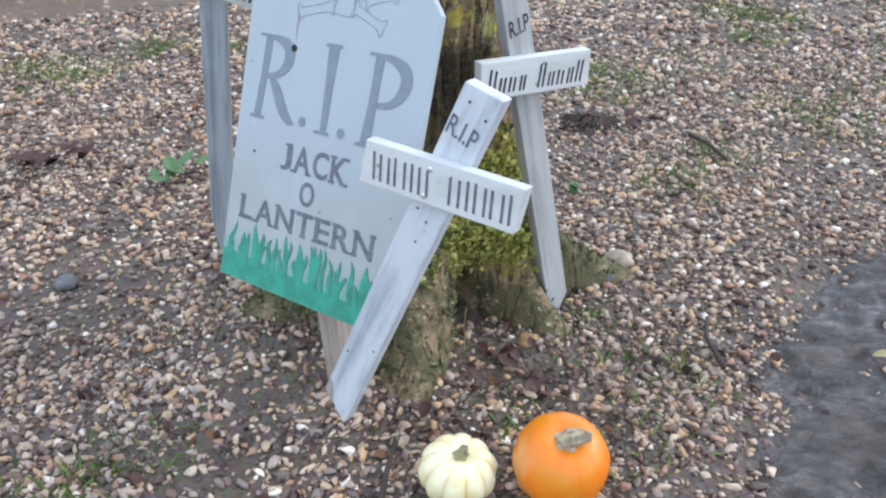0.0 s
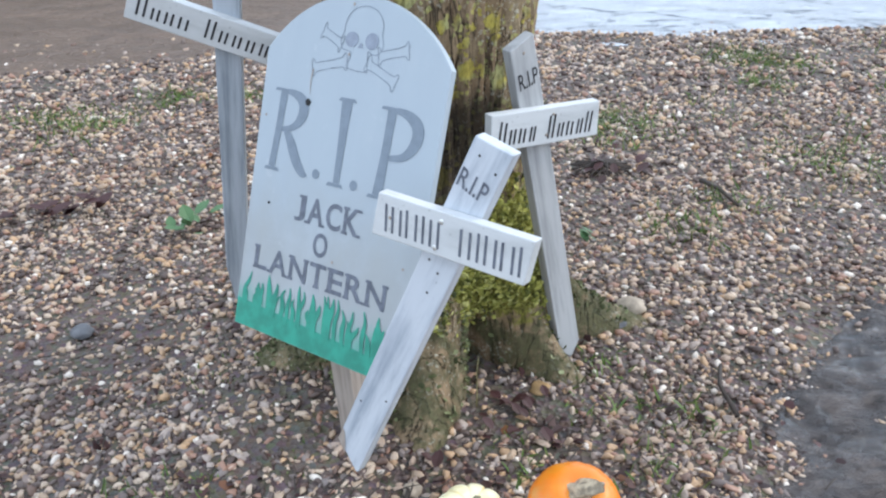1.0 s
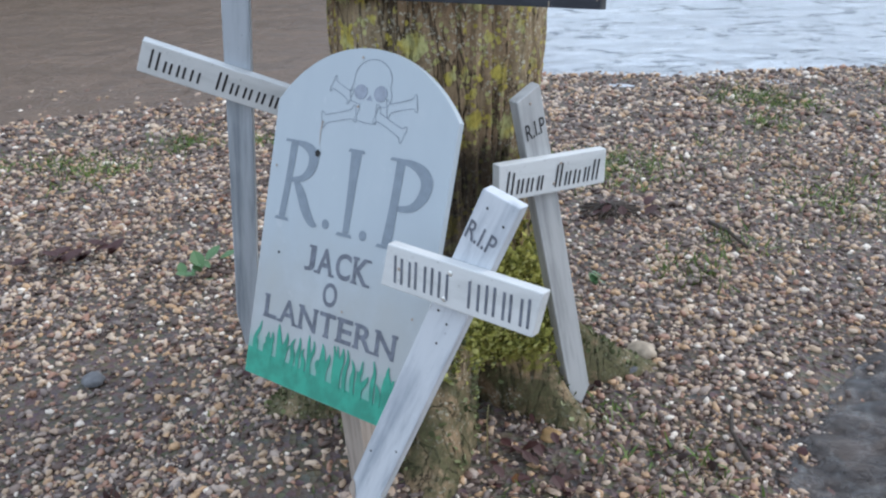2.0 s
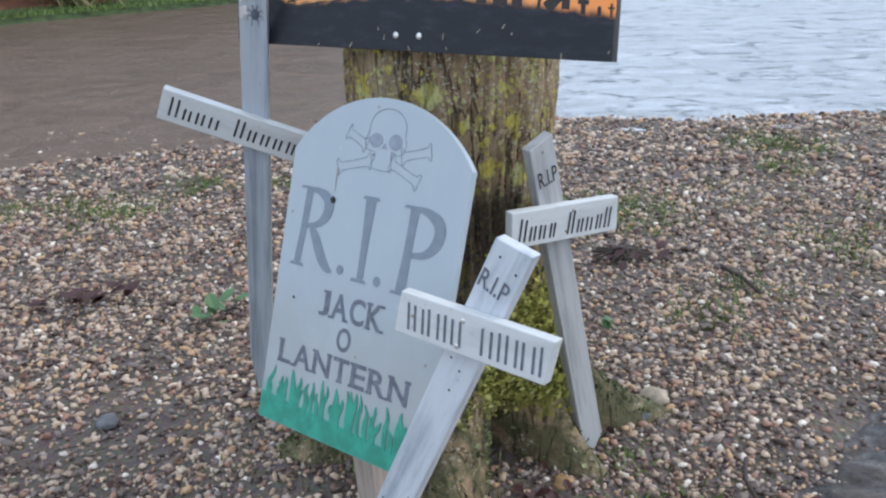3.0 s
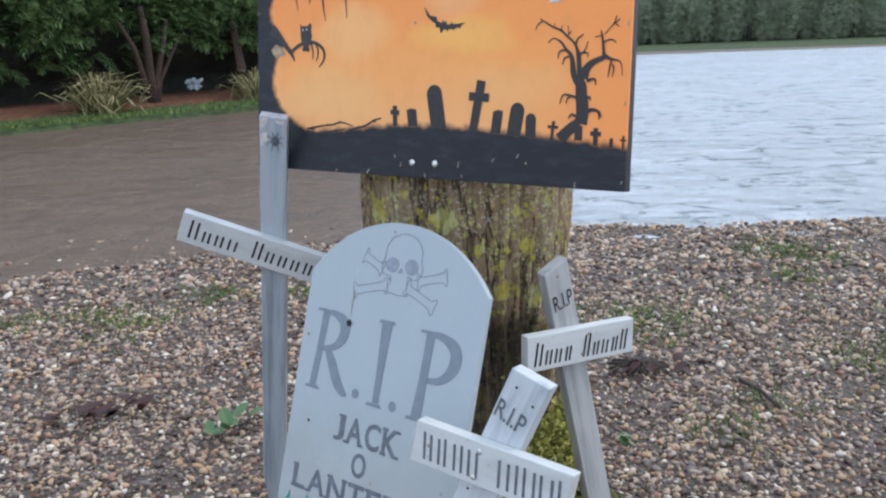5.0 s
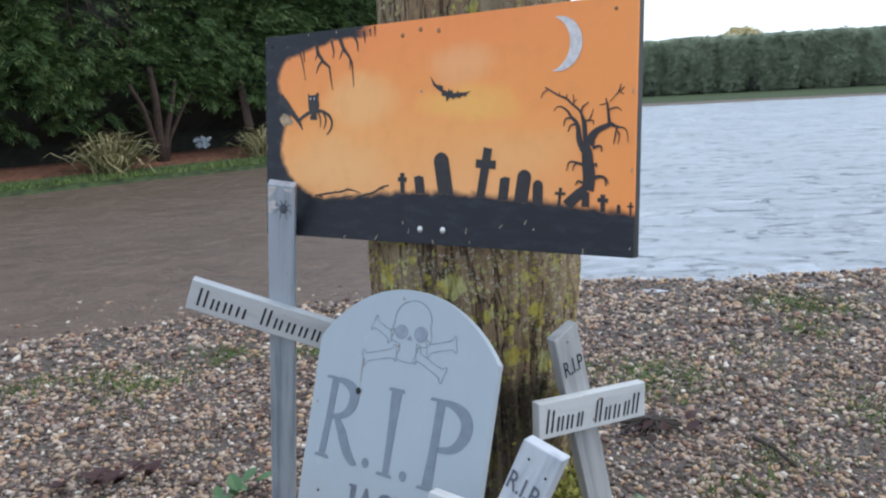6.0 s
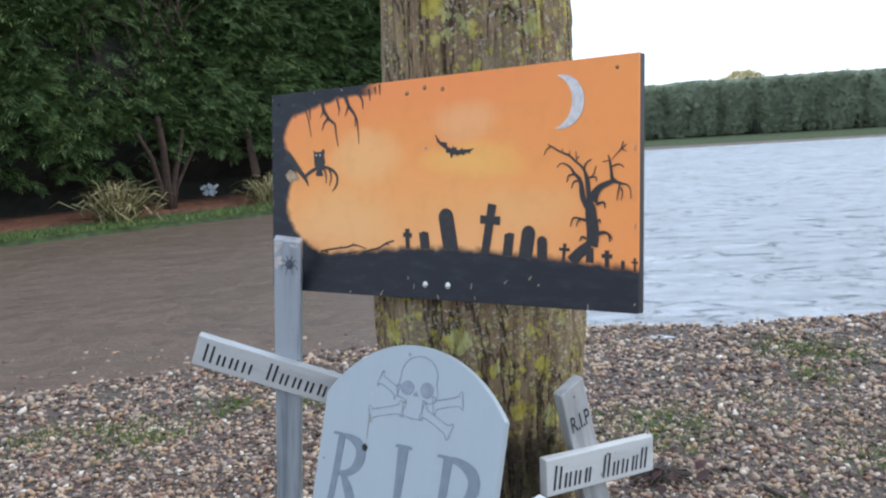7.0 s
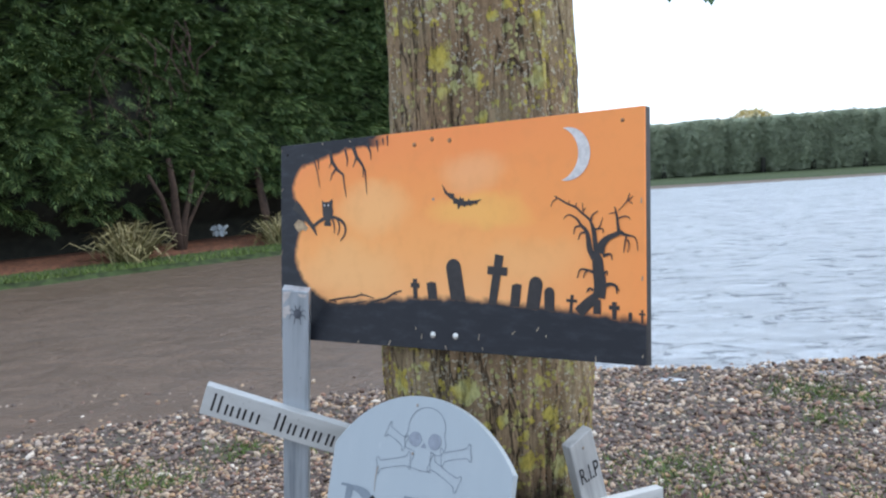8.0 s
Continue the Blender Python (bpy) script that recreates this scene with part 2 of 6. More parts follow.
def make_gravestone_paint():
    """Cool grey emulsion, warmer and a little darker on the lower half of the board."""
    n = Nodes("gravestone_paint")
    z = n.xyz()[2]
    brush = n.noise(5.0, 5, 0.6, n.obj((4, 4, 0.8)))
    blot = n.noise(5.0, 5, 0.65)
    speck = n.noise(170.0, 3, 0.6)
    low = n.step(n.math("ADD", z, n.math("MULTIPLY", n.math("SUBTRACT", blot, 0.5), 0.25)), 0.06, -0.10)
    c = n.mix(low, (0.37, 0.42, 0.45), (0.345, 0.36, 0.355))
    c = n.mix(n.math("MULTIPLY", n.step(brush, 0.4, 0.7), 0.22), c, (0.33, 0.37, 0.41))
    c = n.mix(n.math("MULTIPLY", n.step(blot, 0.5, 0.72), 0.30), c, (0.46, 0.49, 0.51))
    c = n.mix(n.math("MULTIPLY", n.step(speck, 0.68, 0.74), 0.35), c, (0.22, 0.23, 0.23))
    mist = n.math("ADD", z, n.math("MULTIPLY", n.math("SUBTRACT", n.noise(26.0, 4, 0.6, n.obj((2.2, 1, 0.6))), 0.5), 0.07))
    c = n.mix(n.math("MULTIPLY", n.step(mist, -0.150, -0.225), 0.70), c, (0.045, 0.33, 0.24))
    worn = n.step(n.noise(16.0, 6, 0.7), 0.60, 0.70)
    c = n.mix(n.math("MULTIPLY", worn, 0.22), c, (0.58, 0.60, 0.60))
    return n.done(c, n.math("ADD", 0.42, n.math("MULTIPLY", blot, 0.2)), brush, 0.06, 0.001)


def make_plain(name, color, rough=0.6, vary=0.35, scale=40.0, metal=0.0, bump=0.2):
    n = Nodes(name)
    f = n.noise(scale, 4, 0.6)
    dark = tuple(v * (1 - vary) for v in color)
    c = n.mix(n.step(f, 0.35, 0.65), dark, color)
    return n.done(c, rough, f, bump, 0.002, metal)


def make_leaf(name, stops, rough=0.55):
    n = Nodes(name)
    c = n.ramp(island_random(n), stops)
    c = n.mix(n.math("MULTIPLY", n.step(n.noise(2.4, 4), 0.42, 0.64), 0.50), c, n.mix(0.55, c, (0.012, 0.02, 0.008)))
    n.bsdf.inputs["Subsurface Weight"].default_value = 0.0
    return n.done(c, rough, spec=0.3)


def make_sunset():
    """The sign's sprayed evening sky with its soft dark border at the left end and the hill below."""
    n = Nodes("painted_sunset")
    x, _, z = n.xyz()
    warp = n.math("MULTIPLY", n.math("SUBTRACT", n.noise(8.0, 5), 0.5), 0.085)
    up = n.math("ADD", z, warp)
    c = n.ramp(n.step(up, -0.13, 0.20), [(0.0, (0.93, 0.44, 0.17)), (0.30, (0.96, 0.41, 0.13)), (0.55, (0.96, 0.365, 0.105)), (0.8, (0.96, 0.335, 0.095)), (1.0, (0.96, 0.30, 0.09))])
    c = n.mix(n.step(x, 0.12, 0.40), c, (0.97, 0.335, 0.095))
    for px, pz, wide, high, col, k in ((-0.145, 0.055, 0.075, 0.040, (0.97, 0.66, 0.30), 0.62), (0.085, 0.045, 0.085, 0.024, (0.97, 0.56, 0.14), 0.9),
                                       (0.075, 0.108, 0.055, 0.030, (0.95, 0.58, 0.30), 0.6), (-0.20, -0.05, 0.10, 0.045, (0.92, 0.55, 0.23), 0.6),
                                       (0.20, -0.03, 0.08, 0.03, (0.92, 0.52, 0.21), 0.5)):
        dx = n.math("DIVIDE", n.math("SUBTRACT", x, px), wide)
        dz = n.math("DIVIDE", n.math("SUBTRACT", up, pz), high)
        d = n.math("ADD", n.math("MULTIPLY", dx, dx), n.math("MULTIPLY", dz, dz))
        c = n.mix(n.math("MULTIPLY", n.step(d, 2.2, 0.0), k * 0.6), c, col)
    c = n.mix(n.math("MULTIPLY", n.step(n.noise(30.0, 5), 0.45, 0.7), 0.14), c, (0.66, 0.27, 0.09))
    ink = n.mix(n.math("MULTIPLY", n.step(n.noise(22.0, 5, 0.65, n.obj((1, 1, 3))), 0.45, 0.75), 0.6), (0.019, 0.021, 0.027), (0.050, 0.054, 0.066))
    # border: two round lobes of sky meet at a cusp, so the dark lies outside both
    rag = n.math("MULTIPLY", n.math("SUBTRACT", n.noise(45.0, 4), 0.5), 0.016)

    def lobe(cx, cz, rx, rz):
        dx = n.math("MINIMUM", n.math("DIVIDE", n.math("SUBTRACT", n.math("ADD", x, rag), cx), rx), 0.0)
        dz = n.math("DIVIDE", n.math("SUBTRACT", n.math("ADD", z, rag), cz), rz)
        return n.math("SQRT", n.math("ADD", n.math("MULTIPLY", dx, dx), n.math("MULTIPLY", dz, dz)))

    d = n.math("MINIMUM", lobe(-0.245, 0.098, 0.106, 0.068), lobe(-0.215, -0.020, 0.128, 0.094))
    open_sky = n.step(x, -0.10, -0.16)
    left_dark = n.math("MULTIPLY", n.step(d, 0.94, 1.06), open_sky)
    # the lobes' upper edge fades out to the right under the dripping boughs
    top_line = n.math("ADD", n.math("MULTIPLY", n.math("ADD", x, 0.24), 0.20), 0.158)
    top_dark = n.math("MULTIPLY", n.step(n.math("ADD", n.math("SUBTRACT", z, top_line), rag), -0.004, 0.006), n.step(x, -0.095, -0.115))
    hill_z = n.math("ADD", n.math("MULTIPLY", n.math("POWER", n.math("ABSOLUTE", n.math("SUBTRACT", x, 0.03)), 1.4), -0.105), -0.0945)
    hill = n.step(n.math("ADD", n.math("SUBTRACT", z, hill_z), rag), 0.005, -0.009)
    dark = n.math("MAXIMUM", n.math("MAXIMUM", left_dark, hill), top_dark)
    c = n.mix(dark, c, ink)
    chips = n.step(n.noise(38.0, 3, 0.5, n.obj((1, 1, 0.6))), 0.725, 0.76)
    c = n.mix(n.math("MULTIPLY", chips, n.math("MULTIPLY", dark, 0.5)), c, (0.30, 0.27, 0.24))
    return n.done(c, n.math("ADD", 0.42, n.math("MULTIPLY", n.noise(14.0), 0.2)), n.noise(60.0), 0.08, 0.001, spec=0.28)


def make_white_pumpkin():
    n = Nodes("white_pumpkin_skin")
    x, y, _ = n.xyz()
    ang = n.math("ARCTAN2", y, x)
    wob = n.math("MULTIPLY", n.math("SUBTRACT", n.noise(40.0, 3), 0.5), 0.5)
    s = n.math("COSINE", n.math("ADD", n.math("MULTIPLY", ang, 10.0), wob))
    c = n.mix(n.step(n.noise(30.0), 0.4, 0.7), (0.78, 0.72, 0.48), (0.72, 0.62, 0.32))
    alt = n.step(n.noise(14.0, 2), 0.42, 0.55)
    pick = n.step(n.math("SINE", n.math("MULTIPLY", n.math("ADD", ang, 0.35), 5.0)), 0.1, 0.5)
    c = n.mix(n.math("MULTIPLY", n.step(s, -0.86, -0.97), n.math("ADD", 0.22, n.math("MULTIPLY", pick, n.math("ADD", 0.30, n.math("MULTIPLY", alt, 0.48))))), c, (0.80, 0.46, 0.05))
    return n.done(c, 0.35, n.noise(60.0), 0.1, 0.001)


def make_orange_pumpkin():
    n = Nodes("orange_pumpkin_skin")
    f = n.noise(20.0, 5, 0.6)
    c = n.mix(n.step(f, 0.35, 0.7), (0.76, 0.180, 0.006), (0.70, 0.235, 0.015))
    x, y, _ = n.xyz()
    pale = n.math("MULTIPLY", n.step(x, -0.045, -0.075), n.step(n.noise(25.0, 3), 0.4, 0.55))
    c = n.mix(n.math("MULTIPLY", pale, 0.6), c, (0.62, 0.36, 0.14))
    return n.done(c, 0.38, n.noise(90.0, 3), 0.12, 0.001)


MAT = {
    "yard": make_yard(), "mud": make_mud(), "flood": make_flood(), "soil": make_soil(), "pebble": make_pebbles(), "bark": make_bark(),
    "board": make_gravestone_paint(),
    "plank": make_paint("plank_paint", (0.56, 0.59, 0.62), (0.22, 0.26, 0.31), 0.7, 0.5, (4, 4, 0.55), 0.85),
    "plank_bar": make_paint("crossbar_paint", (0.60, 0.61, 0.60), (0.40, 0.41, 0.40), 0.8, 0.5, (0.9, 4, 4), 0.6),
    "plank_warm": make_paint("worn_grey_paint", (0.46, 0.46, 0.45), (0.22, 0.22, 0.22), 0.8, 0.55, (5, 5, 0.45), 0.8),
    "plank_grey": make_paint("grey_post_paint", (0.44, 0.48, 0.52), (0.15, 0.18, 0.21), 0.8, 0.5, (5, 5, 0.35), 0.85),
    "edge": make_plain("worn_board_edge", (0.34, 0.33, 0.31), 0.8),
    "ink": make_plain("lettering_black", (0.020, 0.021, 0.026), 0.5, 0.4, 90.0),
    "ink_grey": make_plain("lettering_grey", (0.195, 0.235, 0.275), 0.55, 0.12, 60.0),
    "ink_dark": make_plain("lettering_dark_grey", (0.145, 0.160, 0.195), 0.55, 0.35, 60.0),
    "ink_pale": make_plain("pale_grey_fill", (0.28, 0.315, 0.37), 0.6, 0.2, 60.0),
    "ink_line": make_plain("pencil_outline", (0.255, 0.29, 0.33), 0.6, 0.3, 60.0),
    "grass_paint": make_plain("green_spray_paint", (0.026, 0.30, 0.205), 0.5, 0.30, 26.0),
    "sunset": make_sunset(), "silhouette": make_plain("silhouette_paint", (0.026, 0.021, 0.022), 0.5, 0.4, 80.0),
    "moon": make_plain("moon_paint", (0.72, 0.68, 0.66), 0.5, 0.2, 90.0),
    "sign_edge": make_plain("sign_edge_black", (0.015, 0.016, 0.02), 0.5, 0.5, 60.0),
    "raw_wood": make_paint("raw_stake_wood", (0.37, 0.31, 0.26), (0.18, 0.145, 0.12), 1.0, 0.75, (10, 10, 0.8), 0.7),
    "screw": make_plain("screw_metal", (0.75, 0.74, 0.70), 0.35, 0.2, 90.0, 0.7),
    "rust": make_plain("rusted_screw", (0.42, 0.22, 0.11), 0.6, 0.5, 160.0, 0.3),
    "hole": make_plain("dark_hole", (0.015, 0.014, 0.013), 0.8),
    "white_pumpkin": make_white_pumpkin(), "orange_pumpkin": make_orange_pumpkin(),
    "stem": make_plain("dry_stem", (0.50, 0.40, 0.27), 0.8, 0.65, 60.0, 0.0, 0.6),
    "stem_green": make_plain("green_stem", (0.30, 0.27, 0.15), 0.8, 0.5, 60.0, 0.0, 0.6),
    "conifer": make_leaf("conifer_foliage", [(0.0, (0.040, 0.070, 0.028)), (0.35, (0.078, 0.140, 0.050)), (0.75, (0.130, 0.205, 0.068)), (1.0, (0.23, 0.30, 0.10))]),
    # distant hedge: air haze is mixed into this paler, greyer green
    "conifer_far": make_leaf("haze_paled_conifer", [(0.0, (0.17, 0.21, 0.15)), (0.5, (0.26, 0.31, 0.21)), (1.0, (0.38, 0.41, 0.26))]),
    # autumn yellow, made paler to carry the glare behind the crown
    "autumn": make_leaf("glare_paled_autumn_leaves", [(0.0, (0.50, 0.40, 0.14)), (0.5, (0.66, 0.55, 0.20)), (1.0, (0.78, 0.68, 0.32))]),
    # near-black that paints the shade inside a hedge
    "conifer_core": make_plain("hedge_shade_dark", (0.016, 0.017, 0.010), 0.9, 0.5, 6.0),
    "hedge_wood": make_plain("hedge_trunk_bark", (0.055, 0.031, 0.020), 0.9, 0.5, 20.0),
    "grass": make_leaf("grass_blades", [(0.0, (0.07, 0.12, 0.025)), (0.5, (0.12, 0.19, 0.04)), (1.0, (0.19, 0.24, 0.07))]),
    "straw": make_leaf("straw_grass", [(0.0, (0.13, 0.125, 0.045)), (0.5, (0.30, 0.26, 0.12)), (1.0, (0.47, 0.40, 0.22))]),
    "turf": make_plain("turf", (0.062, 0.095, 0.028), 0.9, 0.6, 9.0, 0.0, 0.8),
    "litter": make_plain("rusty_needle_litter", (0.20, 0.078, 0.038), 0.9, 0.65, 14.0, 0.0, 0.8),
    "moss": make_leaf("moss", [(0.0, (0.11, 0.12, 0.03)), (0.3, (0.31, 0.305, 0.065)), (0.75, (0.46, 0.44, 0.11)), (1.0, (0.58, 0.55, 0.21))], 0.8),
    "moss_dark": make_leaf("dull_moss", [(0.0, (0.055, 0.062, 0.026)), (0.5, (0.15, 0.165, 0.070)), (0.85, (0.25, 0.265, 0.13)), (1.0, (0.36, 0.37, 0.21))], 0.85),
    "dead_leaf": make_leaf("dead_leaves", [(0.0, (0.030, 0.014, 0.014)), (0.6, (0.062, 0.024, 0.022)), (0.9, (0.095, 0.038, 0.028)), (1.0, (0.21, 0.085, 0.03))]),
    "green_leaf": make_leaf("green_weed_leaves", [(0.0, (0.045, 0.12, 0.045)), (1.0, (0.13, 0.22, 0.10))], 0.4),
    "red_twig": make_plain("reddish_dead_twig", (0.10, 0.045, 0.045), 0.8),
    "twig": make_plain("dark_twig", (0.055, 0.040, 0.030), 0.85),
    # pale tone for the stand-in of a bright gap through the hedge
    "gap_pale": make_plain("gap_pale", (0.27, 0.31, 0.335), 0.4, 0.35, 18.0),
    "bare_ply": make_plain("bare_plywood", (0.50, 0.36, 0.22), 0.75, 0.45, 120.0),
    "stone": make_plain("buff_stone", (0.42, 0.34, 0.25), 0.75, 0.4, 30.0, 0.0, 0.5),
    "stone_grey": make_plain("grey_stone", (0.15, 0.15, 0.155), 0.7, 0.4, 30.0, 0.0, 0.5),
    "stone_ochre": make_plain("ochre_stone", (0.46, 0.29, 0.13), 0.7, 0.4, 30.0, 0.0, 0.5),
}


# ---- mesh helpers ----
def part(name, bm, material, parent=None, label="", smooth=False):
    """Links a bmesh as one mesh object under a thing or a part."""
    me = bpy.data.meshes.new(name)
    bm.normal_update()
    bm.to_mesh(me)
    bm.free()
    me.materials.append(MAT[material])
    if smooth:
        me.polygons.foreach_set("use_smooth", [True] * len(me.polygons))
    ob = new(name, me)
    if parent:
        ob.parent = parent
    if label:
        tagged(ob, label)
    return ob


def empty(name, m, label, category, group=""):
    ob = new(name)
    ob.empty_display_size = 0.05
    ob.matrix_world = m
    return tagged(ob, label, category, group)


def basis(c, u, v):
    """A board's own axes: x along u, z along v, y away from the viewer."""
    u = Vector(u).normalized()
    v = Vector(v)
    v = (v - u * u.dot(v)).normalized()
    w = v.cross(u)
    return Matrix(((u.x, w.x, v.x, c[0]), (u.y, w.y, v.y, c[1]), (u.z, w.z, v.z, c[2]), (0, 0, 0, 1)))


def slab(outline, y0, y1, bevel=0.0015):
    """A flat board with this outline in x, z between the depths y0 (front) and y1."""
    bm = bmesh.new()
    front = [bm.verts.new((x, y0, z)) for x, z in outline]
    f = bm.faces.new(front)
    r = bmesh.ops.extrude_face_region(bm, geom=[f])
    for vert in (g for g in r["geom"] if isinstance(g, bmesh.types.BMVert)):
        vert.co.y = y1
    bmesh.ops.recalc_face_normals(bm, faces=bm.faces)
    if bevel:
        edges = [e for e in bm.edges if len(e.link_faces) == 2 and e.calc_face_angle(0) > 0.6]
        bmesh.ops.bevel(bm, geom=edges, offset=bevel, segments=2, affect="EDGES", profile=0.6)
    return bm


def flat(bm, pts, y):
    """Adds a thin painted shape, proud of the board's face at depth y."""
    f = bm.faces.new([bm.verts.new((x, y, z)) for x, z in pts])
    f.normal_update()
    if f.normal.y > 0:
        f.normal_flip()
    return f


def stroke(bm, pts, w0, w1, y):
    """A brush stroke along points in x, z, tapering from width w0 to w1."""
    n = len(pts)
    left, right = [], []
    for i, (x, z) in enumerate(pts):
        a, b = pts[max(i - 1, 0)], pts[min(i + 1, n - 1)]
        d = Vector((b[0] - a[0], b[1] - a[1]))
        d = d.normalized() if d.length > 0 else Vector((1, 0))
        w = 0.5 * (w0 + (w1 - w0) * i / (n - 1))
        left.append(bm.verts.new((x - d.y * w, y, z + d.x * w)))
        right.append(bm.verts.new((x + d.y * w, y, z - d.x * w)))
    for i in range(n - 1):
        f = bm.faces.new((left[i], right[i], right[i + 1], left[i + 1]))
        f.normal_update()
        if f.normal.y > 0:
            f.normal_flip()


def brush(bm, pts, y):
    """A brush stroke along points (x, z, width), its corners rounded off."""
    for _ in range(2):
        out = [pts[0]]
        for a, b in zip(pts, pts[1:]):
            out += [tuple(0.75 * p + 0.25 * q for p, q in zip(a, b)), tuple(0.25 * p + 0.75 * q for p, q in zip(a, b))]
        pts = out + [pts[-1]]
    sides = []
    for i, (x, z, w) in enumerate(pts):
        a, b = pts[max(i - 1, 0)], pts[min(i + 1, len(pts) - 1)]
        d = Vector((b[0] - a[0], b[1] - a[1])).normalized() * (w / 2)
        sides.append((bm.verts.new((x - d.y, y, z + d.x)), bm.verts.new((x + d.y, y, z - d.x))))
    for (a, b), (c, d) in zip(sides, sides[1:]):
        f = bm.faces.new((a, b, d, c))
        f.normal_update()
        if f.normal.y > 0:
            f.normal_flip()


def disc(bm, x, z, rx, rz, y, n=20, a0=0.0):
    flat(bm, [(x + rx * math.cos(a0 + 2 * math.pi * i / n), z + rz * math.sin(a0 + 2 * math.pi * i / n)) for i in range(n)], y)


def lettering(text, x0, z0, x1, height, y, material, parent, name="letter", weight=0.0, label="", shear=0.0, spacing=1.0):
    """Painted words from x0 to x1 on the line z0, in the built-in font."""
    cu = bpy.data.curves.new("text", "FONT")
    cu.body, cu.size, cu.offset, cu.shear, cu.space_character = text, 1.0, weight, shear, spacing
    cu.fill_mode, cu.resolution_u = "FRONT", 4
    tmp = bpy.data.objects.new("text", cu)
    scene.collection.objects.link(tmp)
    bpy.context.view_layer.update()
    me = bpy.data.meshes.new_from_object(tmp.evaluated_get(bpy.context.evaluated_depsgraph_get()))
    bpy.data.objects.remove(tmp)
    bm = bmesh.new()
    bm.from_mesh(me)
    bpy.data.meshes.remove(me)
    xs, ys = [v.co.x for v in bm.verts], [v.co.y for v in bm.verts]
    ax, ay = min(xs), min(ys)
    kx, ky = (x1 - x0) / (max(xs) - ax), height / (max(ys) - ay)
    for v in bm.verts:
        v.co = Vector((x0 + (v.co.x - ax) * kx, y, z0 + (v.co.y - ay) * ky))
    bm.normal_update()
    for f in bm.faces:
        if f.normal.y > 0:
            f.normal_flip()
    left = set(bm.faces)
    while left:                                   # every letter is a part of its own
        todo, group = [left.pop()], []
        while todo:
            f = todo.pop()
            group.append(f)
            for e in f.edges:
                for g in e.link_faces:
                    if g in left:
                        left.remove(g)
                        todo.append(g)
        one = bmesh.new()
        made = {v: one.verts.new(v.co) for v in {v for f in group for v in f.verts}}
        for f in group:
            one.faces.new([made[v] for v in f.verts])
        part(name, one, material, parent, label)
    bm.free()


def rod(bm, pts, r0, r1, n=7):
    """A tapered round stem along points."""
    rings = []
    for i, p in enumerate(pts):
        a, b = Vector(pts[max(i - 1, 0)]), Vector(pts[min(i + 1, len(pts) - 1)])
        q = (b - a).to_track_quat("Z", "Y")
        r = r0 + (r1 - r0) * i / (len(pts) - 1)
        rings.append([bm.verts.new(Vector(p) + q @ Vector((r * math.cos(2 * math.pi * k / n), r * math.sin(2 * math.pi * k / n), 0))) for k in range(n)])
    for a, b in zip(rings, rings[1:]):
        for k in range(n):
            bm.faces.new((a[k], a[(k + 1) % n], b[(k + 1) % n], b[k]))
    bm.faces.new(rings[0][::-1])
    bm.faces.new(rings[-1])


def mesh_from(name, verts, faces, material, smooth=False):
    """One object from arrays: verts (n, 3) and faces (m, k)."""
    me = bpy.data.meshes.new(name)
    m, k = faces.shape
    me.vertices.add(len(verts))
    me.vertices.foreach_set("co", np.asarray(verts, dtype=np.float32).ravel())
    me.loops.add(m * k)
    me.loops.foreach_set("vertex_index", np.asarray(faces, dtype=np.int32).ravel())
    me.polygons.add(m)
    me.polygons.foreach_set("loop_start", np.arange(0, m * k, k, dtype=np.int32))
    if smooth:
        me.polygons.foreach_set("use_smooth", np.ones(m, dtype=bool))
    me.update(calc_edges=True)
    me.materials.append(MAT[material])
    return new(name, me)


def scatter(name, template_v, template_f, mats, material, smooth=False):
    """Many small copies of one template joined into one object; mats is (n, 3, 4)."""
    v = np.einsum("nij,vj->nvi", mats[:, :, :3], template_v) + mats[:, None, :, 3]
    n, k = len(mats), len(template_v)
    f = (template_f[None] + (np.arange(n) * k)[:, None, None]).reshape(-1, template_f.shape[1])
    return v.reshape(-1, 3), f


RNG = np.random.default_rng(7)


def turns(n, yaw=None, tilt=0.3):
    """Random rotation matrices about z, with a random lean."""
    a = RNG.uniform(0, 2 * np.pi, n) if yaw is None else yaw
    b, c = RNG.normal(0, tilt, n), RNG.normal(0, tilt, n)
    ca, sa, cb, sb, cc, sc = np.cos(a), np.sin(a), np.cos(b), np.sin(b), np.cos(c), np.sin(c)
    o, i = np.zeros(n), np.ones(n)
    rz = np.stack([np.stack([ca, -sa, o], 1), np.stack([sa, ca, o], 1), np.stack([o, o, i], 1)], 1)
    rx = np.stack([np.stack([i, o, o], 1), np.stack([o, cb, -sb], 1), np.stack([o, sb, cb], 1)], 1)
    ry = np.stack([np.stack([cc, o, sc], 1), np.stack([o, i, o], 1), np.stack([-sc, o, cc], 1)], 1)
    return rz @ rx @ ry


# ---- ground: wet yard to the horizon, gravel island, verges ----
def yard_height(x, y):
    return 0.010 * noise.noise((x * 0.7, y * 0.7, 3.1)) + 0.005 * noise.noise((x * 2.6, y * 2.6, 8.2)) - 0.026


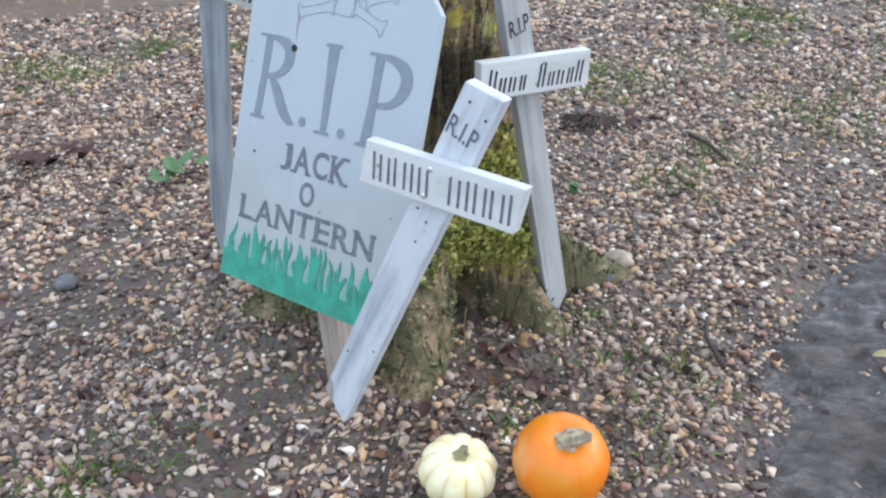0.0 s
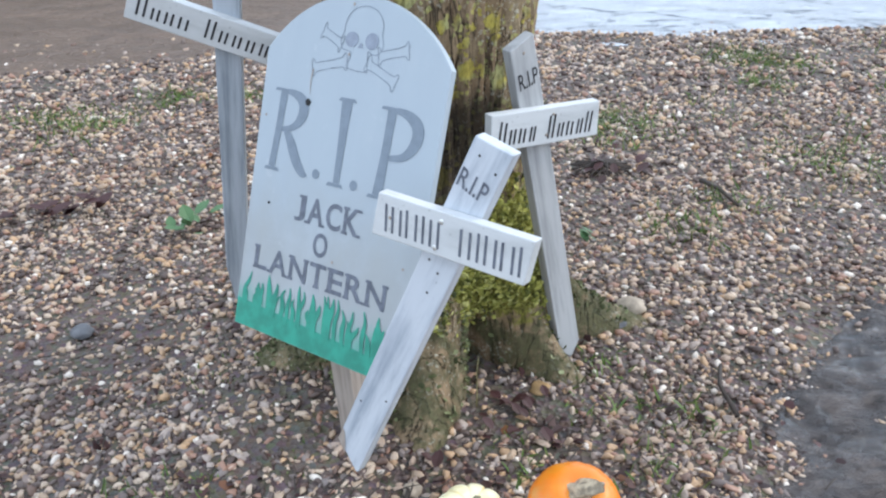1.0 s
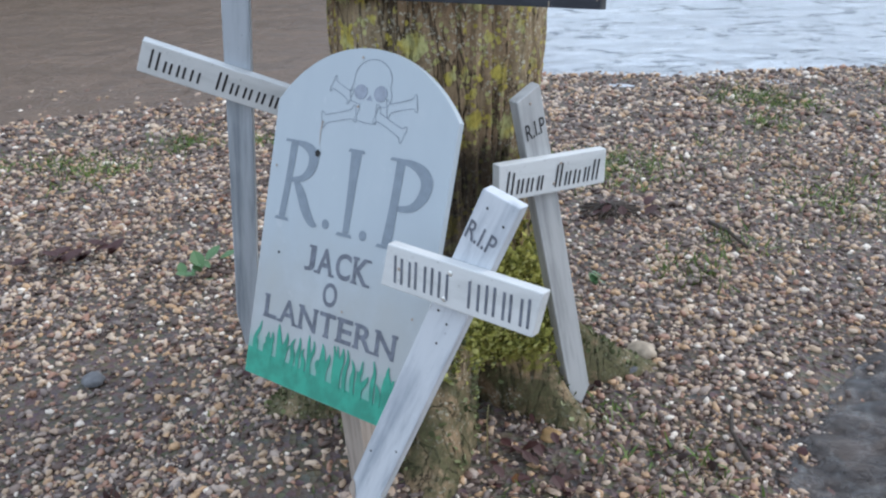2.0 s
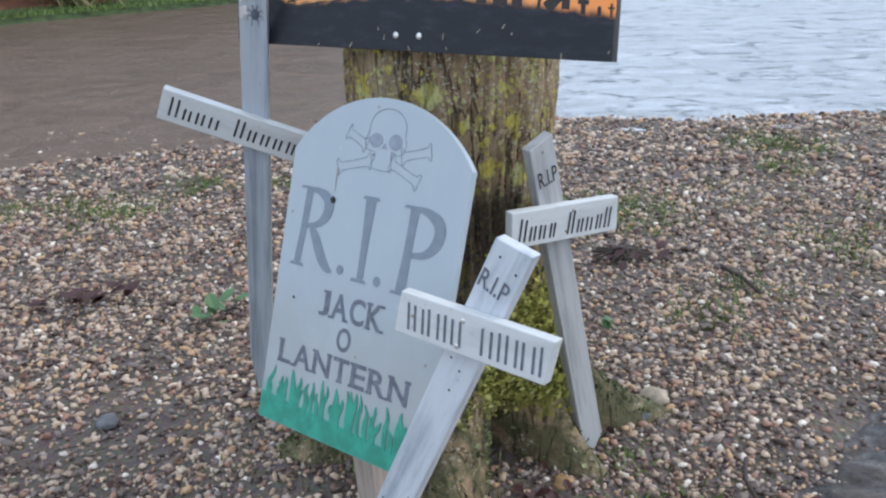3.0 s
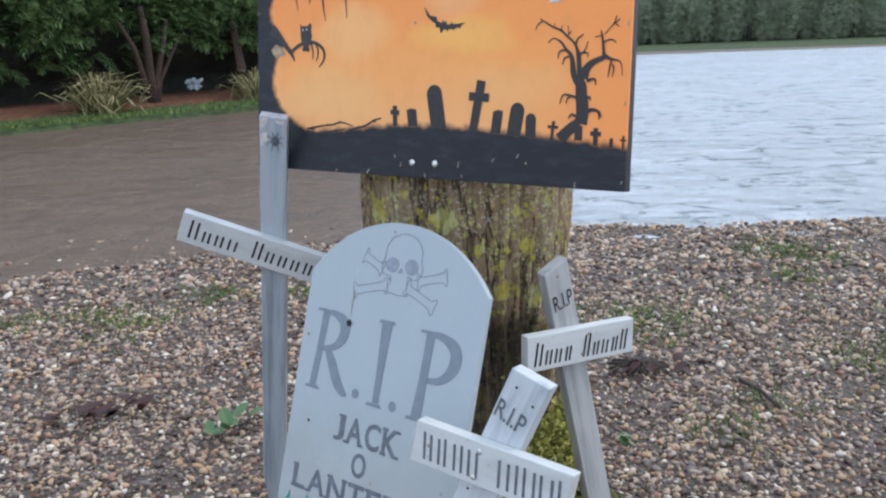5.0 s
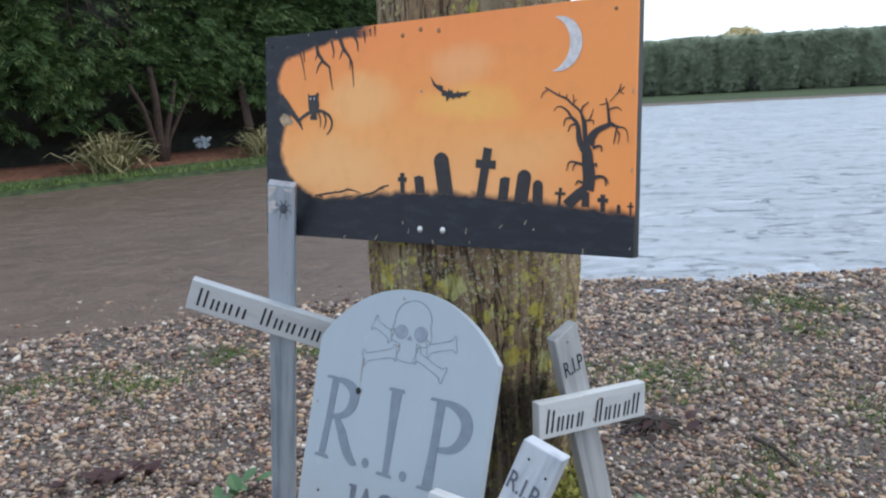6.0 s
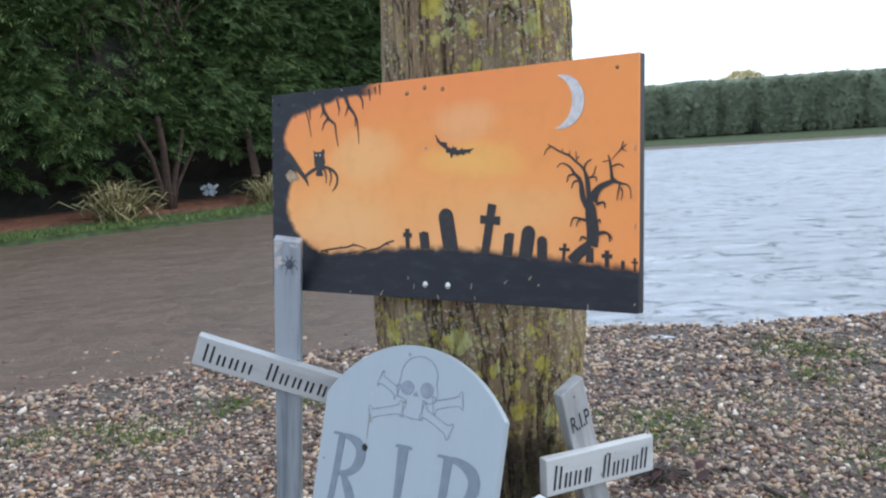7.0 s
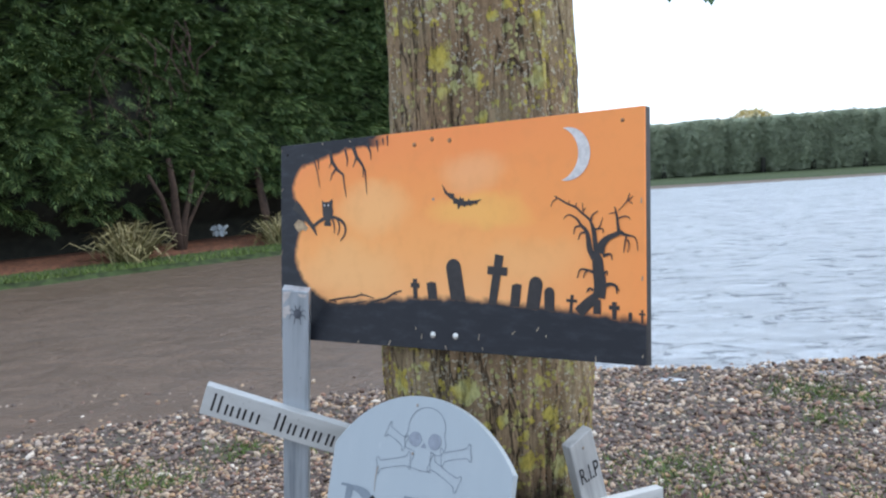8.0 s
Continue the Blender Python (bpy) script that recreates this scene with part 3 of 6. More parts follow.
def build_yard():
    xs = np.concatenate([[-900, -200, -60, -25], np.linspace(-12, 14, 105), [22, 40, 90, 250, 900]])
    ys = np.concatenate([[-900, -150, -30, -8, -3], np.linspace(-1, 16, 86), np.linspace(17, 48, 32), [70, 160, 400, 900]])
    verts = np.array([(x, y, yard_height(x, y) if abs(x) < 30 and abs(y) < 60 else -0.026) for y in ys for x in xs])
    w = len(xs)
    i = np.arange((len(ys) - 1) * w).reshape(-1, w)[:, :-1].ravel()
    ob = mesh_from("ground", verts, np.stack([i, i + 1, i + 1 + w, i + w], 1), "yard", True)
    tagged(ob, "wet brown trodden yard with shallow puddles mirroring the sky", "ground", kind="structure")


BED = [(-3.6, -0.6), (-3.4, 3.4), (-2.7, 4.05), (-2.06, 4.28), (-1.3, 4.6), (-0.58, 4.83), (0.1, 5.0), (0.8, 5.10), (1.7, 5.08), (2.6, 5.15), (3.3, 5.0), (3.5, 4.2),
       (2.9, 3.3), (2.15, 2.55), (1.62, 2.08), (1.28, 1.82), (1.06, 1.67), (0.94, 1.50), (0.87, 1.28), (0.80, 1.04), (0.72, 0.5), (0.7, -0.6)]


MUD = [(0.25, -0.7), (0.32, 0.4), (0.42, 1.0), (0.52, 1.45), (0.65, 1.85), (0.95, 2.25), (1.4, 2.6), (2.0, 3.1), (2.8, 3.5), (3.6, 2.9), (3.8, 1.5), (3.4, 0.2), (2.6, -0.6), (1.4, -0.9)]


def bed_inside(x, y, ring=BED):
    """Signed distance (inside positive) of points to the gravel island's edge."""
    p = np.stack([x, y], -1)
    best = np.full(len(p), 1e9)
    inside = np.zeros(len(p), dtype=bool)
    for (ax, ay), (bx, by) in zip(ring, ring[1:] + ring[:1]):
        a, d = np.array((ax, ay)), np.array((bx - ax, by - ay))
        t = np.clip(((p - a) @ d) / (d @ d), 0, 1)
        best = np.minimum(best, np.linalg.norm(p - a - t[:, None] * d, axis=1))
        cross = (ay > p[:, 1]) != (by > p[:, 1])
        with np.errstate(divide="ignore", invalid="ignore"):
            xi = ax + (p[:, 1] - ay) * (bx - ax) / (by - ay if by != ay else 1e-9)
        inside ^= cross & (p[:, 0] < xi)
    return np.where(inside, best, -best)


def wobble(x, y):
    return np.array([0.07 * noise.noise((a * 2.2, b * 2.2, 1.0)) + 0.05 * noise.noise((a * 7, b * 7, 4.0)) for a, b in zip(x, y)])


def bed_z(x, y, d):
    s = np.clip((d + 0.14) / 0.30, 0, 1)
    lumps = np.array([0.010 * noise.noise((a * 3.1, b * 3.1, 2.0)) for a, b in zip(x, y)])
    heap = 0.050 * np.exp(-(np.hypot(x - 0.02, y - 1.55) / 0.27) ** 2)
    return -0.045 + (0.040 + lumps + heap) * s * s * (3 - 2 * s)


def build_bed():
    xs, ys = np.linspace(-3.7, 3.7, 186), np.linspace(-0.7, 5.4, 154)
    gx, gy = [a.ravel() for a in np.meshgrid(xs, ys)]
    z = bed_z(gx, gy, bed_inside(gx, gy) + wobble(gx, gy))
    w = len(xs)
    i = np.arange((len(ys) - 1) * w).reshape(-1, w)[:, :-1].ravel()
    ob = mesh_from("gravel_bed", np.stack([gx, gy, z], 1), np.stack([i, i + 1, i + 1 + w, i + w], 1), "soil", True)
    tagged(ob, "dark damp soil under loose gravel round the tree", "ground", kind="structure")


def build_mud():
    xs = np.concatenate([np.linspace(0.0, 0.55, 20), np.linspace(0.56, 2.0, 145), np.linspace(2.05, 4.1, 40)])
    ys = np.concatenate([np.linspace(-1.2, 0.75, 40), np.linspace(0.76, 2.4, 165), np.linspace(2.45, 3.8, 40)])
    gx, gy = [a.ravel() for a in np.meshgrid(xs, ys)]
    d = bed_inside(gx, gy, MUD) + 1.5 * wobble(gx, gy)
    s = np.clip((d + 0.1) / 0.3, 0, 1)
    rut = np.array([0.010 * noise.noise((a * 3, b * 3, 6.0)) + 0.009 * noise.noise((a * 8, b * 11, 2.0)) - 0.014 * abs(noise.noise((a * 16, b * 22, 4.0))) + 0.006 * noise.noise((a * 34, b * 40, 9.0)) for a, b in zip(gx, gy)])
    z = -0.060 + 0.044 * s * s * (3 - 2 * s) + rut * s
    w = len(xs)
    i = np.arange((len(ys) - 1) * w).reshape(-1, w)[:, :-1].ravel()
    ob = mesh_from("mud", np.stack([gx, gy, z], 1), np.stack([i, i + 1, i + 1 + w, i + w], 1), "mud", True)
    tagged(ob, "dark wet mud with standing water beside the gravel", "mud", kind="structure")


def build_flood():
    """Standing water over the lower half of the yard, from the gravel's far edge to the distant lawn."""
    ys = np.concatenate([np.linspace(4.6, 16, 70), np.linspace(16.6, 34.5, 40)])
    us = np.concatenate([np.linspace(0, 0.25, 40), np.linspace(0.27, 1, 30)])
    verts = []
    for y in ys:
        left = 0.25 + 0.16 * noise.noise((y * 0.6, 3, 0)) + 0.08 * noise.noise((y * 2.1, 5, 0))
        for u in us:
            edge = min(1.0, u / 0.02, (34.5 - y) / 1.5 + 0.02)
            verts.append((left + u * 44, y + 0.25 * noise.noise((u * 20, 1, 0)), -0.034 + 0.026 * edge))
    w = len(us)
    i = np.arange((len(ys) - 1) * w).reshape(-1, w)[:, :-1].ravel()
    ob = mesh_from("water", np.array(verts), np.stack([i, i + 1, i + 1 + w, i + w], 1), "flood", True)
    tagged(ob, "wide sheet of shallow rippled water with the sky's sheen painted pale", "water", kind="structure")


def pebble_template(sub, seed):
    bm = bmesh.new()
    bmesh.ops.create_icosphere(bm, subdivisions=sub, radius=1.0)
    for v in bm.verts:
        k = 1 + 0.45 * noise.noise(v.co * 0.9 + Vector((seed * 7.3, 1, 2))) + 0.16 * noise.noise(v.co * 2.3 + Vector((seed, 5, 2)))
        v.co *= k
        for k in range(8):                        # broken faces
            d = Vector((math.sin(k * 2.4 + seed), math.cos(k * 2.4 + seed * 3), math.sin(k * 1.7 + seed * 2))).normalized()
            over = v.co.dot(d) - (0.46 + 0.07 * ((k * 3 + seed) % 4))
            if over > 0:
                v.co -= d * over
        v.co.x *= 1.42
        v.co.y *= 1.10
        v.co.z *= 0.92
    vs = np.array([v.co[:] for v in bm.verts])
    fs = np.array([[v.index for v in f.verts] for f in bm.faces])
    bm.free()
    return vs, fs


def pebble_area(x0, x1, y0, y1, per_m2, sub, size, out):
    n = int((x1 - x0) * (y1 - y0) * per_m2)
    x, y = RNG.uniform(x0, x1, n), RNG.uniform(y0, y1, n)
    d = bed_inside(x, y) + wobble(x, y)
    thin = np.array([noise.noise((a * 2.6, b * 2.6, 9.0)) for a, b in zip(x, y)])
    keep = (RNG.uniform(0, 1, n) < np.maximum(np.clip(0.52 + d * 2.4, 0, 1), 0.05)) & (d > -0.9) & (RNG.uniform(0, 1, n) < np.clip(1.04 + thin * 1.1, 0.42, 1))
    keep &= RNG.uniform(0, 1, n) < np.where(np.hypot(x - 0.15, y - 1.15) < 0.42, 0.72, 1.0)
    keep &= RNG.uniform(0, 1, n) < np.where(np.hypot(x + 0.03, y - 1.47) < 0.20, 0.6, 1.0)
    keep &= RNG.uniform(0, 1, n) < np.where(np.hypot((x - 0.34) / 1.3, y - 1.44) < 0.085, 0.30, 1.0)      # litter-filled hollow by the root
    foot = np.hypot(x - 0.2, y - 1.745)
    keep &= (foot > 0.20)
    x, y, d = x[keep], y[keep], d[keep]
    n = len(x)
    r = np.clip(RNG.lognormal(math.log(size), 0.42, n), size * 0.42, size * 2.0)
    z = np.maximum(bed_z(x, y, d), -0.031) + r * RNG.uniform(-0.15, 0.6, n)
    m = np.zeros((n, 3, 4))
    sq = np.stack([RNG.uniform(0.8, 1.2, n), RNG.uniform(0.75, 1.1, n), RNG.uniform(0.7, 1.15, n)], 1)
    m[:, :, :3] = turns(n, tilt=0.38) * (r[:, None] * sq)[:, None, :]
    m[:, :, 3] = np.stack([x, y, z], 1)
    kinds = RNG.integers(0, 8, n)
    for k in range(8):
        tv, tf = pebble_template(sub, k + 1)
        out.append(scatter("", tv, tf, m[kinds == k], ""))


def join_arrays(name, chunks, material, smooth):
    vs, fs, base = [], [], 0
    for v, f in chunks:
        vs.append(v)
        fs.append(f + base)
        base += len(v)
    return mesh_from(name, np.concatenate(vs), np.concatenate(fs), material, smooth)


def build_gravel():
    near, far = [], []
    pebble_area(-0.55, 1.02, 0.78, 1.45, 12200, 2, 0.0055, near)
    pebble_area(-0.78, -0.55, 0.74, 1.60, 9000, 1, 0.0058, far)
    pebble_area(-0.55, 1.02, 1.45, 1.60, 10000, 1, 0.0057, far)
    pebble_area(-3.5, -1.5, -0.6, 2.7, 700, 1, 0.0150, far)
    pebble_area(-1.5, 0.7, -0.6, 0.78, 800, 1, 0.0150, far)
    pebble_area(-3.5, -2.2, 2.7, 3.7, 1200, 1, 0.0120, far)
    pebble_area(-1.5, -0.78, 0.78, 2.7, 7200, 1, 0.0066, far)
    pebble_area(1.02, 2.2, 0.9, 2.7, 6400, 1, 0.0066, far)
    pebble_area(-0.78, 1.02, 1.60, 2.7, 8000, 1, 0.0064, far)
    pebble_area(-2.2, 2.6, 2.7, 3.7, 4400, 1, 0.0078, far)
    pebble_area(-2.9, 3.5, 3.7, 5.3, 2100, 1, 0.0100, far)
    ob = join_arrays("gravel", near, "pebble", False)
    tagged(ob, "loose brown, buff and grey river gravel lying round the tree", "gravel", kind="stuff")
    ob = join_arrays("gravel", far, "pebble", False)
    tagged(ob, "loose brown and pinkish gravel spread over the tree's island", "gravel", kind="stuff")


# line of the tall hedge's foot, and of the verge in front of it
H0, HD = Vector((-6.66, 12.55)), Vector((0.708, 0.706))
HN = Vector((0.706, -0.708))          # out of the hedge, towards the yard


def hedge_point(s, out, z=0.0):
    p = H0 + HD * s + HN * out
    return (p.x, p.y, z)


def strip(name, rows, material, label, category):
    verts = np.array([p for row in rows for p in row])
    w = len(rows[0])
    i = np.arange((len(rows) - 1) * w).reshape(-1, w)[:, :-1].ravel()
    ob = mesh_from(name, verts, np.stack([i, i + 1, i + 1 + w, i + w], 1), material, True)
    return tagged(ob, label, category, kind="structure")


def blades(points, length, width, lean, out, bend=0.5):
    """Grass blades, three faces each, at (n, 3) points."""
    n = len(points)
    tv = np.array([(-0.5, 0, 0), (0.5, 0, 0), (-0.36, 0.16, 0.5), (0.36, 0.16, 0.5), (-0.15, 0.16 + bend * 0.5, 0.86), (0.15, 0.16 + bend * 0.5, 0.86)])
    tf = np.array([(0, 1, 3, 2), (2, 3, 5, 4)])
    m = np.zeros((n, 3, 4))
    ln = RNG.uniform(0.5, 1.2, n) * length
    m[:, :, :3] = turns(n, tilt=lean) * np.stack([np.full(n, width) * RNG.uniform(0.7, 1.4, n), ln, ln], 1)[:, None, :]
    m[:, :, 3] = points
    out.append(scatter("", tv, tf, m, ""))


def build_verges():
    ss = np.linspace(-6, 12, 90)
    edge = [1.15 + 0.10 * noise.noise((s * 0.9, 0.3, 0)) + 0.05 * noise.noise((s * 3.0, 1.3, 0)) for s in ss]
    rows = [[hedge_point(s, e + 0.10, -0.06), hedge_point(s, e, 0.03), hedge_point(s, e - 0.3, 0.075), hedge_point(s, 0.35, 0.10)] for s, e in zip(ss, edge)]
    strip("verge", rows, "turf", "mown green grass verge along the tall hedge", "verge")
    rows = [[hedge_point(s, 0.55, 0.06 + 0.02 * noise.noise((s * 2, 4, 0))), hedge_point(s, 0.25, 0.125 + 0.04 * noise.noise((s * 3, 2, 0))), hedge_point(s, -0.6, 0.20), hedge_point(s, -3.0, 0.22)] for s in ss]
    strip("needle_litter", rows, "litter", "rust-brown needle litter below the hedge", "leaf litter")
    n = 11000
    s, o = RNG.uniform(-5.5, 11.5, n), RNG.uniform(0.38, 1.22, n)
    pts = np.array([hedge_point(a, b, 0.045) for a, b in zip(s, o)])
    out = []
    blades(pts, 0.09, 0.012, 0.45, out)
    ob = join_arrays("verge_grass", out, "grass", False)
    tagged(ob, "short green grass blades on the verge", "grass", kind="stuff")
    # far lawn in front of the distant hedge
    xs = np.linspace(-6, 60, 67)
    rows = [[(x, 38.5 - 0.12 * x + 0.5 * noise.noise((x * 0.3, 2, 0)), -0.05), (x, 39.2 - 0.12 * x, 0.05), (x, 47.5 - 0.1 * x, 0.12)] for x in xs]
    strip("far_lawn", rows, "turf", "strip of green grass before the distant hedge", "grass")


# ---- hedges ----
def spray_template():
    """One drooping conifer spray: a stem with side fronds, flat and pointed outwards (+y)."""
    v, f = [], []

    def frond(x, y, z, dx, dy, dz, w):
        px, py = -dy, dx
        k = math.hypot(px, py) or 1
        px, py = px / k * w, py / k * w
        i = len(v)
        v.extend([(x, y, z), (x + dx * 0.45 + px, y + dy * 0.45 + py, z + dz * 0.35), (x + dx, y + dy, z + dz), (x + dx * 0.45 - px, y + dy * 0.45 - py, z + dz * 0.35)])
        f.append((i, i + 1, i + 2, i + 3))

    frond(0, 0.0, 0.0, 0, 1.1, -0.30, 0.035)
    for k in range(5):
        y = 0.06 + 0.18 * k
        ln = 0.58 - 0.07 * k
        for sgn in (-1, 1):
            frond(0, y, -0.03 - 0.05 * k, sgn * ln * (0.72 + 0.03 * k), ln * 0.75, -0.15 - 0.02 * k, 0.030)
    return np.array(v), np.array(f)


def foliage(name, pts, facing, size, material, parent, tilt=0.35, spread=0.55):
    n = len(pts)
    tv, tf = spray_template()
    yaw = facing + RNG.normal(0, spread, n)
    sc = RNG.uniform(0.6, 1.35, n) * size
    m = np.zeros((n, 3, 4))
    m[:, :, :3] = turns(n, yaw, tilt) * sc[:, None, None]
    m[:, :, 3] = pts
    ob = mesh_from(name, *scatter("", tv, tf, m, ""), material, False)
    ob.parent = parent
    return tagged(ob, kind="stuff")


def hedge_bulge(s, z):
    b = 0.30 * noise.noise((s * 0.55, z * 0.5, 5.0)) + 0.20 * noise.noise((s * 1.5, z * 1.3, 7.0)) + 0.10 * noise.noise((s * 3.6, z * 3.4, 2.0))
    under = max(0.0, 1.45 - z)
    return b - 0.75 * under * under - 0.20 * under - 0.21 * max(0.0, z - 1.2)


def build_tall_hedge():
    s0, s1, top = -6.0, 9.6, 5.8
    hedge = empty("conifer_hedge", pose(*hedge_point(-1, 0)), "tall dense dark green conifer hedge behind the grass verge", "hedge")
    inv = hedge.matrix_world.inverted()
    # dark backing shell: the shade between the boughs, given as colour
    ss, zs = np.linspace(s0, s1, 120), np.linspace(0.45, top, 48)
    rows = [[hedge_point(s, -1.1, 0.02) for s in ss] + [hedge_point(s1, -1.2, 0.02), hedge_point(s1, -2.4, 0.02), hedge_point(s0, -2.4, 0.02)]]
    for z in zs:
        rows.append([hedge_point(s, hedge_bulge(s, z) - 0.32, z) for s in ss] + [hedge_point(s1 + 0.1, -1.2, z), hedge_point(s1, -2.4, z), hedge_point(s0, -2.4, z)])
    rows.append([hedge_point(s, -1.2, top + 0.1) for s in ss] + [hedge_point(s1, -1.3, top + 0.1)] * 3)
    v = np.array([p for r in rows for p in r])
    w = len(rows[0])
    i = np.arange((len(rows) - 1) * w).reshape(-1, w)[:, :-1].ravel()
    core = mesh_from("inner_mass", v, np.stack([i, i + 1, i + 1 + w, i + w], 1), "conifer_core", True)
    core.parent, core.matrix_parent_inverse = hedge, inv
    n = 4300                                      # boughs, each a tuft of sprays that droops outwards
    s, z = RNG.uniform(s0, s1 + 0.15, n), RNG.uniform(0.85, top + 0.1, n)
    gap = np.maximum(np.exp(-(((s - 2.3) / 0.8) ** 2 + ((z - 2.45) / 0.7) ** 2)) * 0.72, np.exp(-((s - 2.75) / 0.55) ** 2 - ((z - 1.3) / 0.5) ** 2) * 0.62)       # thin place with bare brown twigs
    keep = (RNG.uniform(0, 1, n) > gap) & (RNG.uniform(0, 1, n) < np.clip(0.24 + (z - 1.0) * 0.95, 0.12, 1.0))
    s, z = s[keep], z[keep]
    pts = []
    for a, b in zip(s, z):
        out = hedge_bulge(a, b) - 0.20 + RNG.uniform(-0.16, 0.14)
        wide = RNG.uniform(0.10, 0.26)
        for _ in range(9):
            da, db = RNG.normal(0, wide), RNG.normal(0, 0.055)
            pts.append(hedge_point(a + da, out - 0.5 * da * da / wide + RNG.uniform(-0.05, 0.05), b + db - 0.3 * abs(da)))
    pts = np.array(pts)
    face = math.atan2(HN.y, HN.x) - math.pi / 2
    ob = foliage("foliage", pts, face, 0.285, "conifer", hedge, 0.30, 0.8)
    ob.matrix_parent_inverse = inv
    base = Vector(hedge_point(2.75, -0.05, 0.12))
    for k, (dx, dz, r) in enumerate(((-0.42, 1.25, 0.05), (-0.06, 1.5, 0.075), (0.36, 1.3, 0.055), (0.62, 1.1, 0.035))):
        mid = base + Vector((dx * 0.25 * HD.x, dx * 0.25 * HD.y, 0.36))
        end = base + Vector((dx * HD.x, dx * HD.y, dz))
        bm = bmesh.new()
        rod(bm, [base + Vector((0.02 * k, 0, -0.10)), mid, (mid + end) / 2 + Vector((0.03, 0, 0.08)), end], r * 1.25, r * 0.55, 8)
        ob = part("stem", bm, "hedge_wood", hedge, "reddish brown stem showing under the foliage", True)
        ob.matrix_parent_inverse = inv
    for k in range(25):
        red = k >= 16
        p = Vector(hedge_point((2.9 if red else 2.2) + RNG.normal(0, 0.28 if red else 0.5), 0.22 if red else 0.0, RNG.uniform(2.9, 3.3) if red else RNG.uniform(1.9, 2.9)))
        bm = bmesh.new()
        rod(bm, [p, p + Vector((RNG.normal(0, 0.12), -0.08, 0.25)), p + Vector((RNG.normal(0, 0.25), -0.12, 0.5))], 0.010, 0.005, 5)
        ob = part("bare_twig", bm, "red_twig" if red else "hedge_wood", hedge)
        ob.matrix_parent_inverse = inv
    for sx in (-3.2, -0.6, 4.4):
        bm = bmesh.new()
        b = Vector(hedge_point(sx, -0.15, 0.1))
        rod(bm, [b, b + Vector((0.05, 0, 0.5)), b + Vector((-0.05, 0, 1.3))], 0.09, 0.06, 8)
        ob = part("trunk", bm, "hedge_wood", hedge, "", True)
        ob.matrix_parent_inverse = inv


def far_line(x):
    return 45.5 - 0.07 * x


def build_far_hedge():
    x0, x1 = -2.0, 32.0
    hedge = empty("far_hedge", pose(14, 45, 0), "long clipped conifer hedge, green paled for haze, across the yard", "hedge")
    inv = hedge.matrix_world.inverted()

    def top(x):
        return 2.72 + 0.006 * (x - 8) + 0.10 * noise.noise((x * 0.5, 0, 0)) + 0.10 * noise.noise((x * 1.7, 3, 0))

    def bulge(x, z):
        col = 0.75 * abs(math.sin(x * 1.35 + 1.2 * noise.noise((x * 0.4, 9, 0)))) ** 0.7 + 0.3 * noise.noise((x * 0.35, 4, 0))
        return col + 0.25 * noise.noise((x * 0.9, z * 0.9, 2.0)) - 0.5 * max(0, 0.7 - z)

    xs, ks = np.linspace(x0, x1, 200), np.linspace(0.06, 1, 16)
    rows = [[(x, far_line(x) - bulge(x, k * top(x)) + 0.25 + 0.5 * max(0, k - 0.9), k * top(x)) for x in xs] for k in ks]
    rows.append([(x, far_line(x) + 1.8, top(x)) for x in xs])
    rows.append([(x, far_line(x) + 2.0, 0.0) for x in xs])
    v = np.array([p for r in rows for p in r])
    w = len(xs)
    i = np.arange((len(rows) - 1) * w).reshape(-1, w)[:, :-1].ravel()
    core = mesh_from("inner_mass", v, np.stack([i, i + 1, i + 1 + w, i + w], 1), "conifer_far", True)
    core.parent, core.matrix_parent_inverse = hedge, inv
    n = 12500
    x, k = RNG.uniform(x0, x1, n), RNG.uniform(0.10, 1.0, n)
    pts = np.array([(a, far_line(a) - bulge(a, b * top(a)) + 0.12, b * top(a)) for a, b in zip(x, k)])
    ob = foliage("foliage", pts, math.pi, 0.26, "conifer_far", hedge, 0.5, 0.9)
    ob.matrix_parent_inverse = inv
    for tx in np.arange(6.5, 30, 2.3):
        bm = bmesh.new()
        rod(bm, [(tx, far_line(tx) - 0.35, 0.0), (tx + 0.05, far_line(tx) - 0.3, 0.8)], 0.14, 0.10, 7)
        ob = part("trunk", bm, "conifer_core", hedge, "", True)
        ob.matrix_parent_inverse = inv


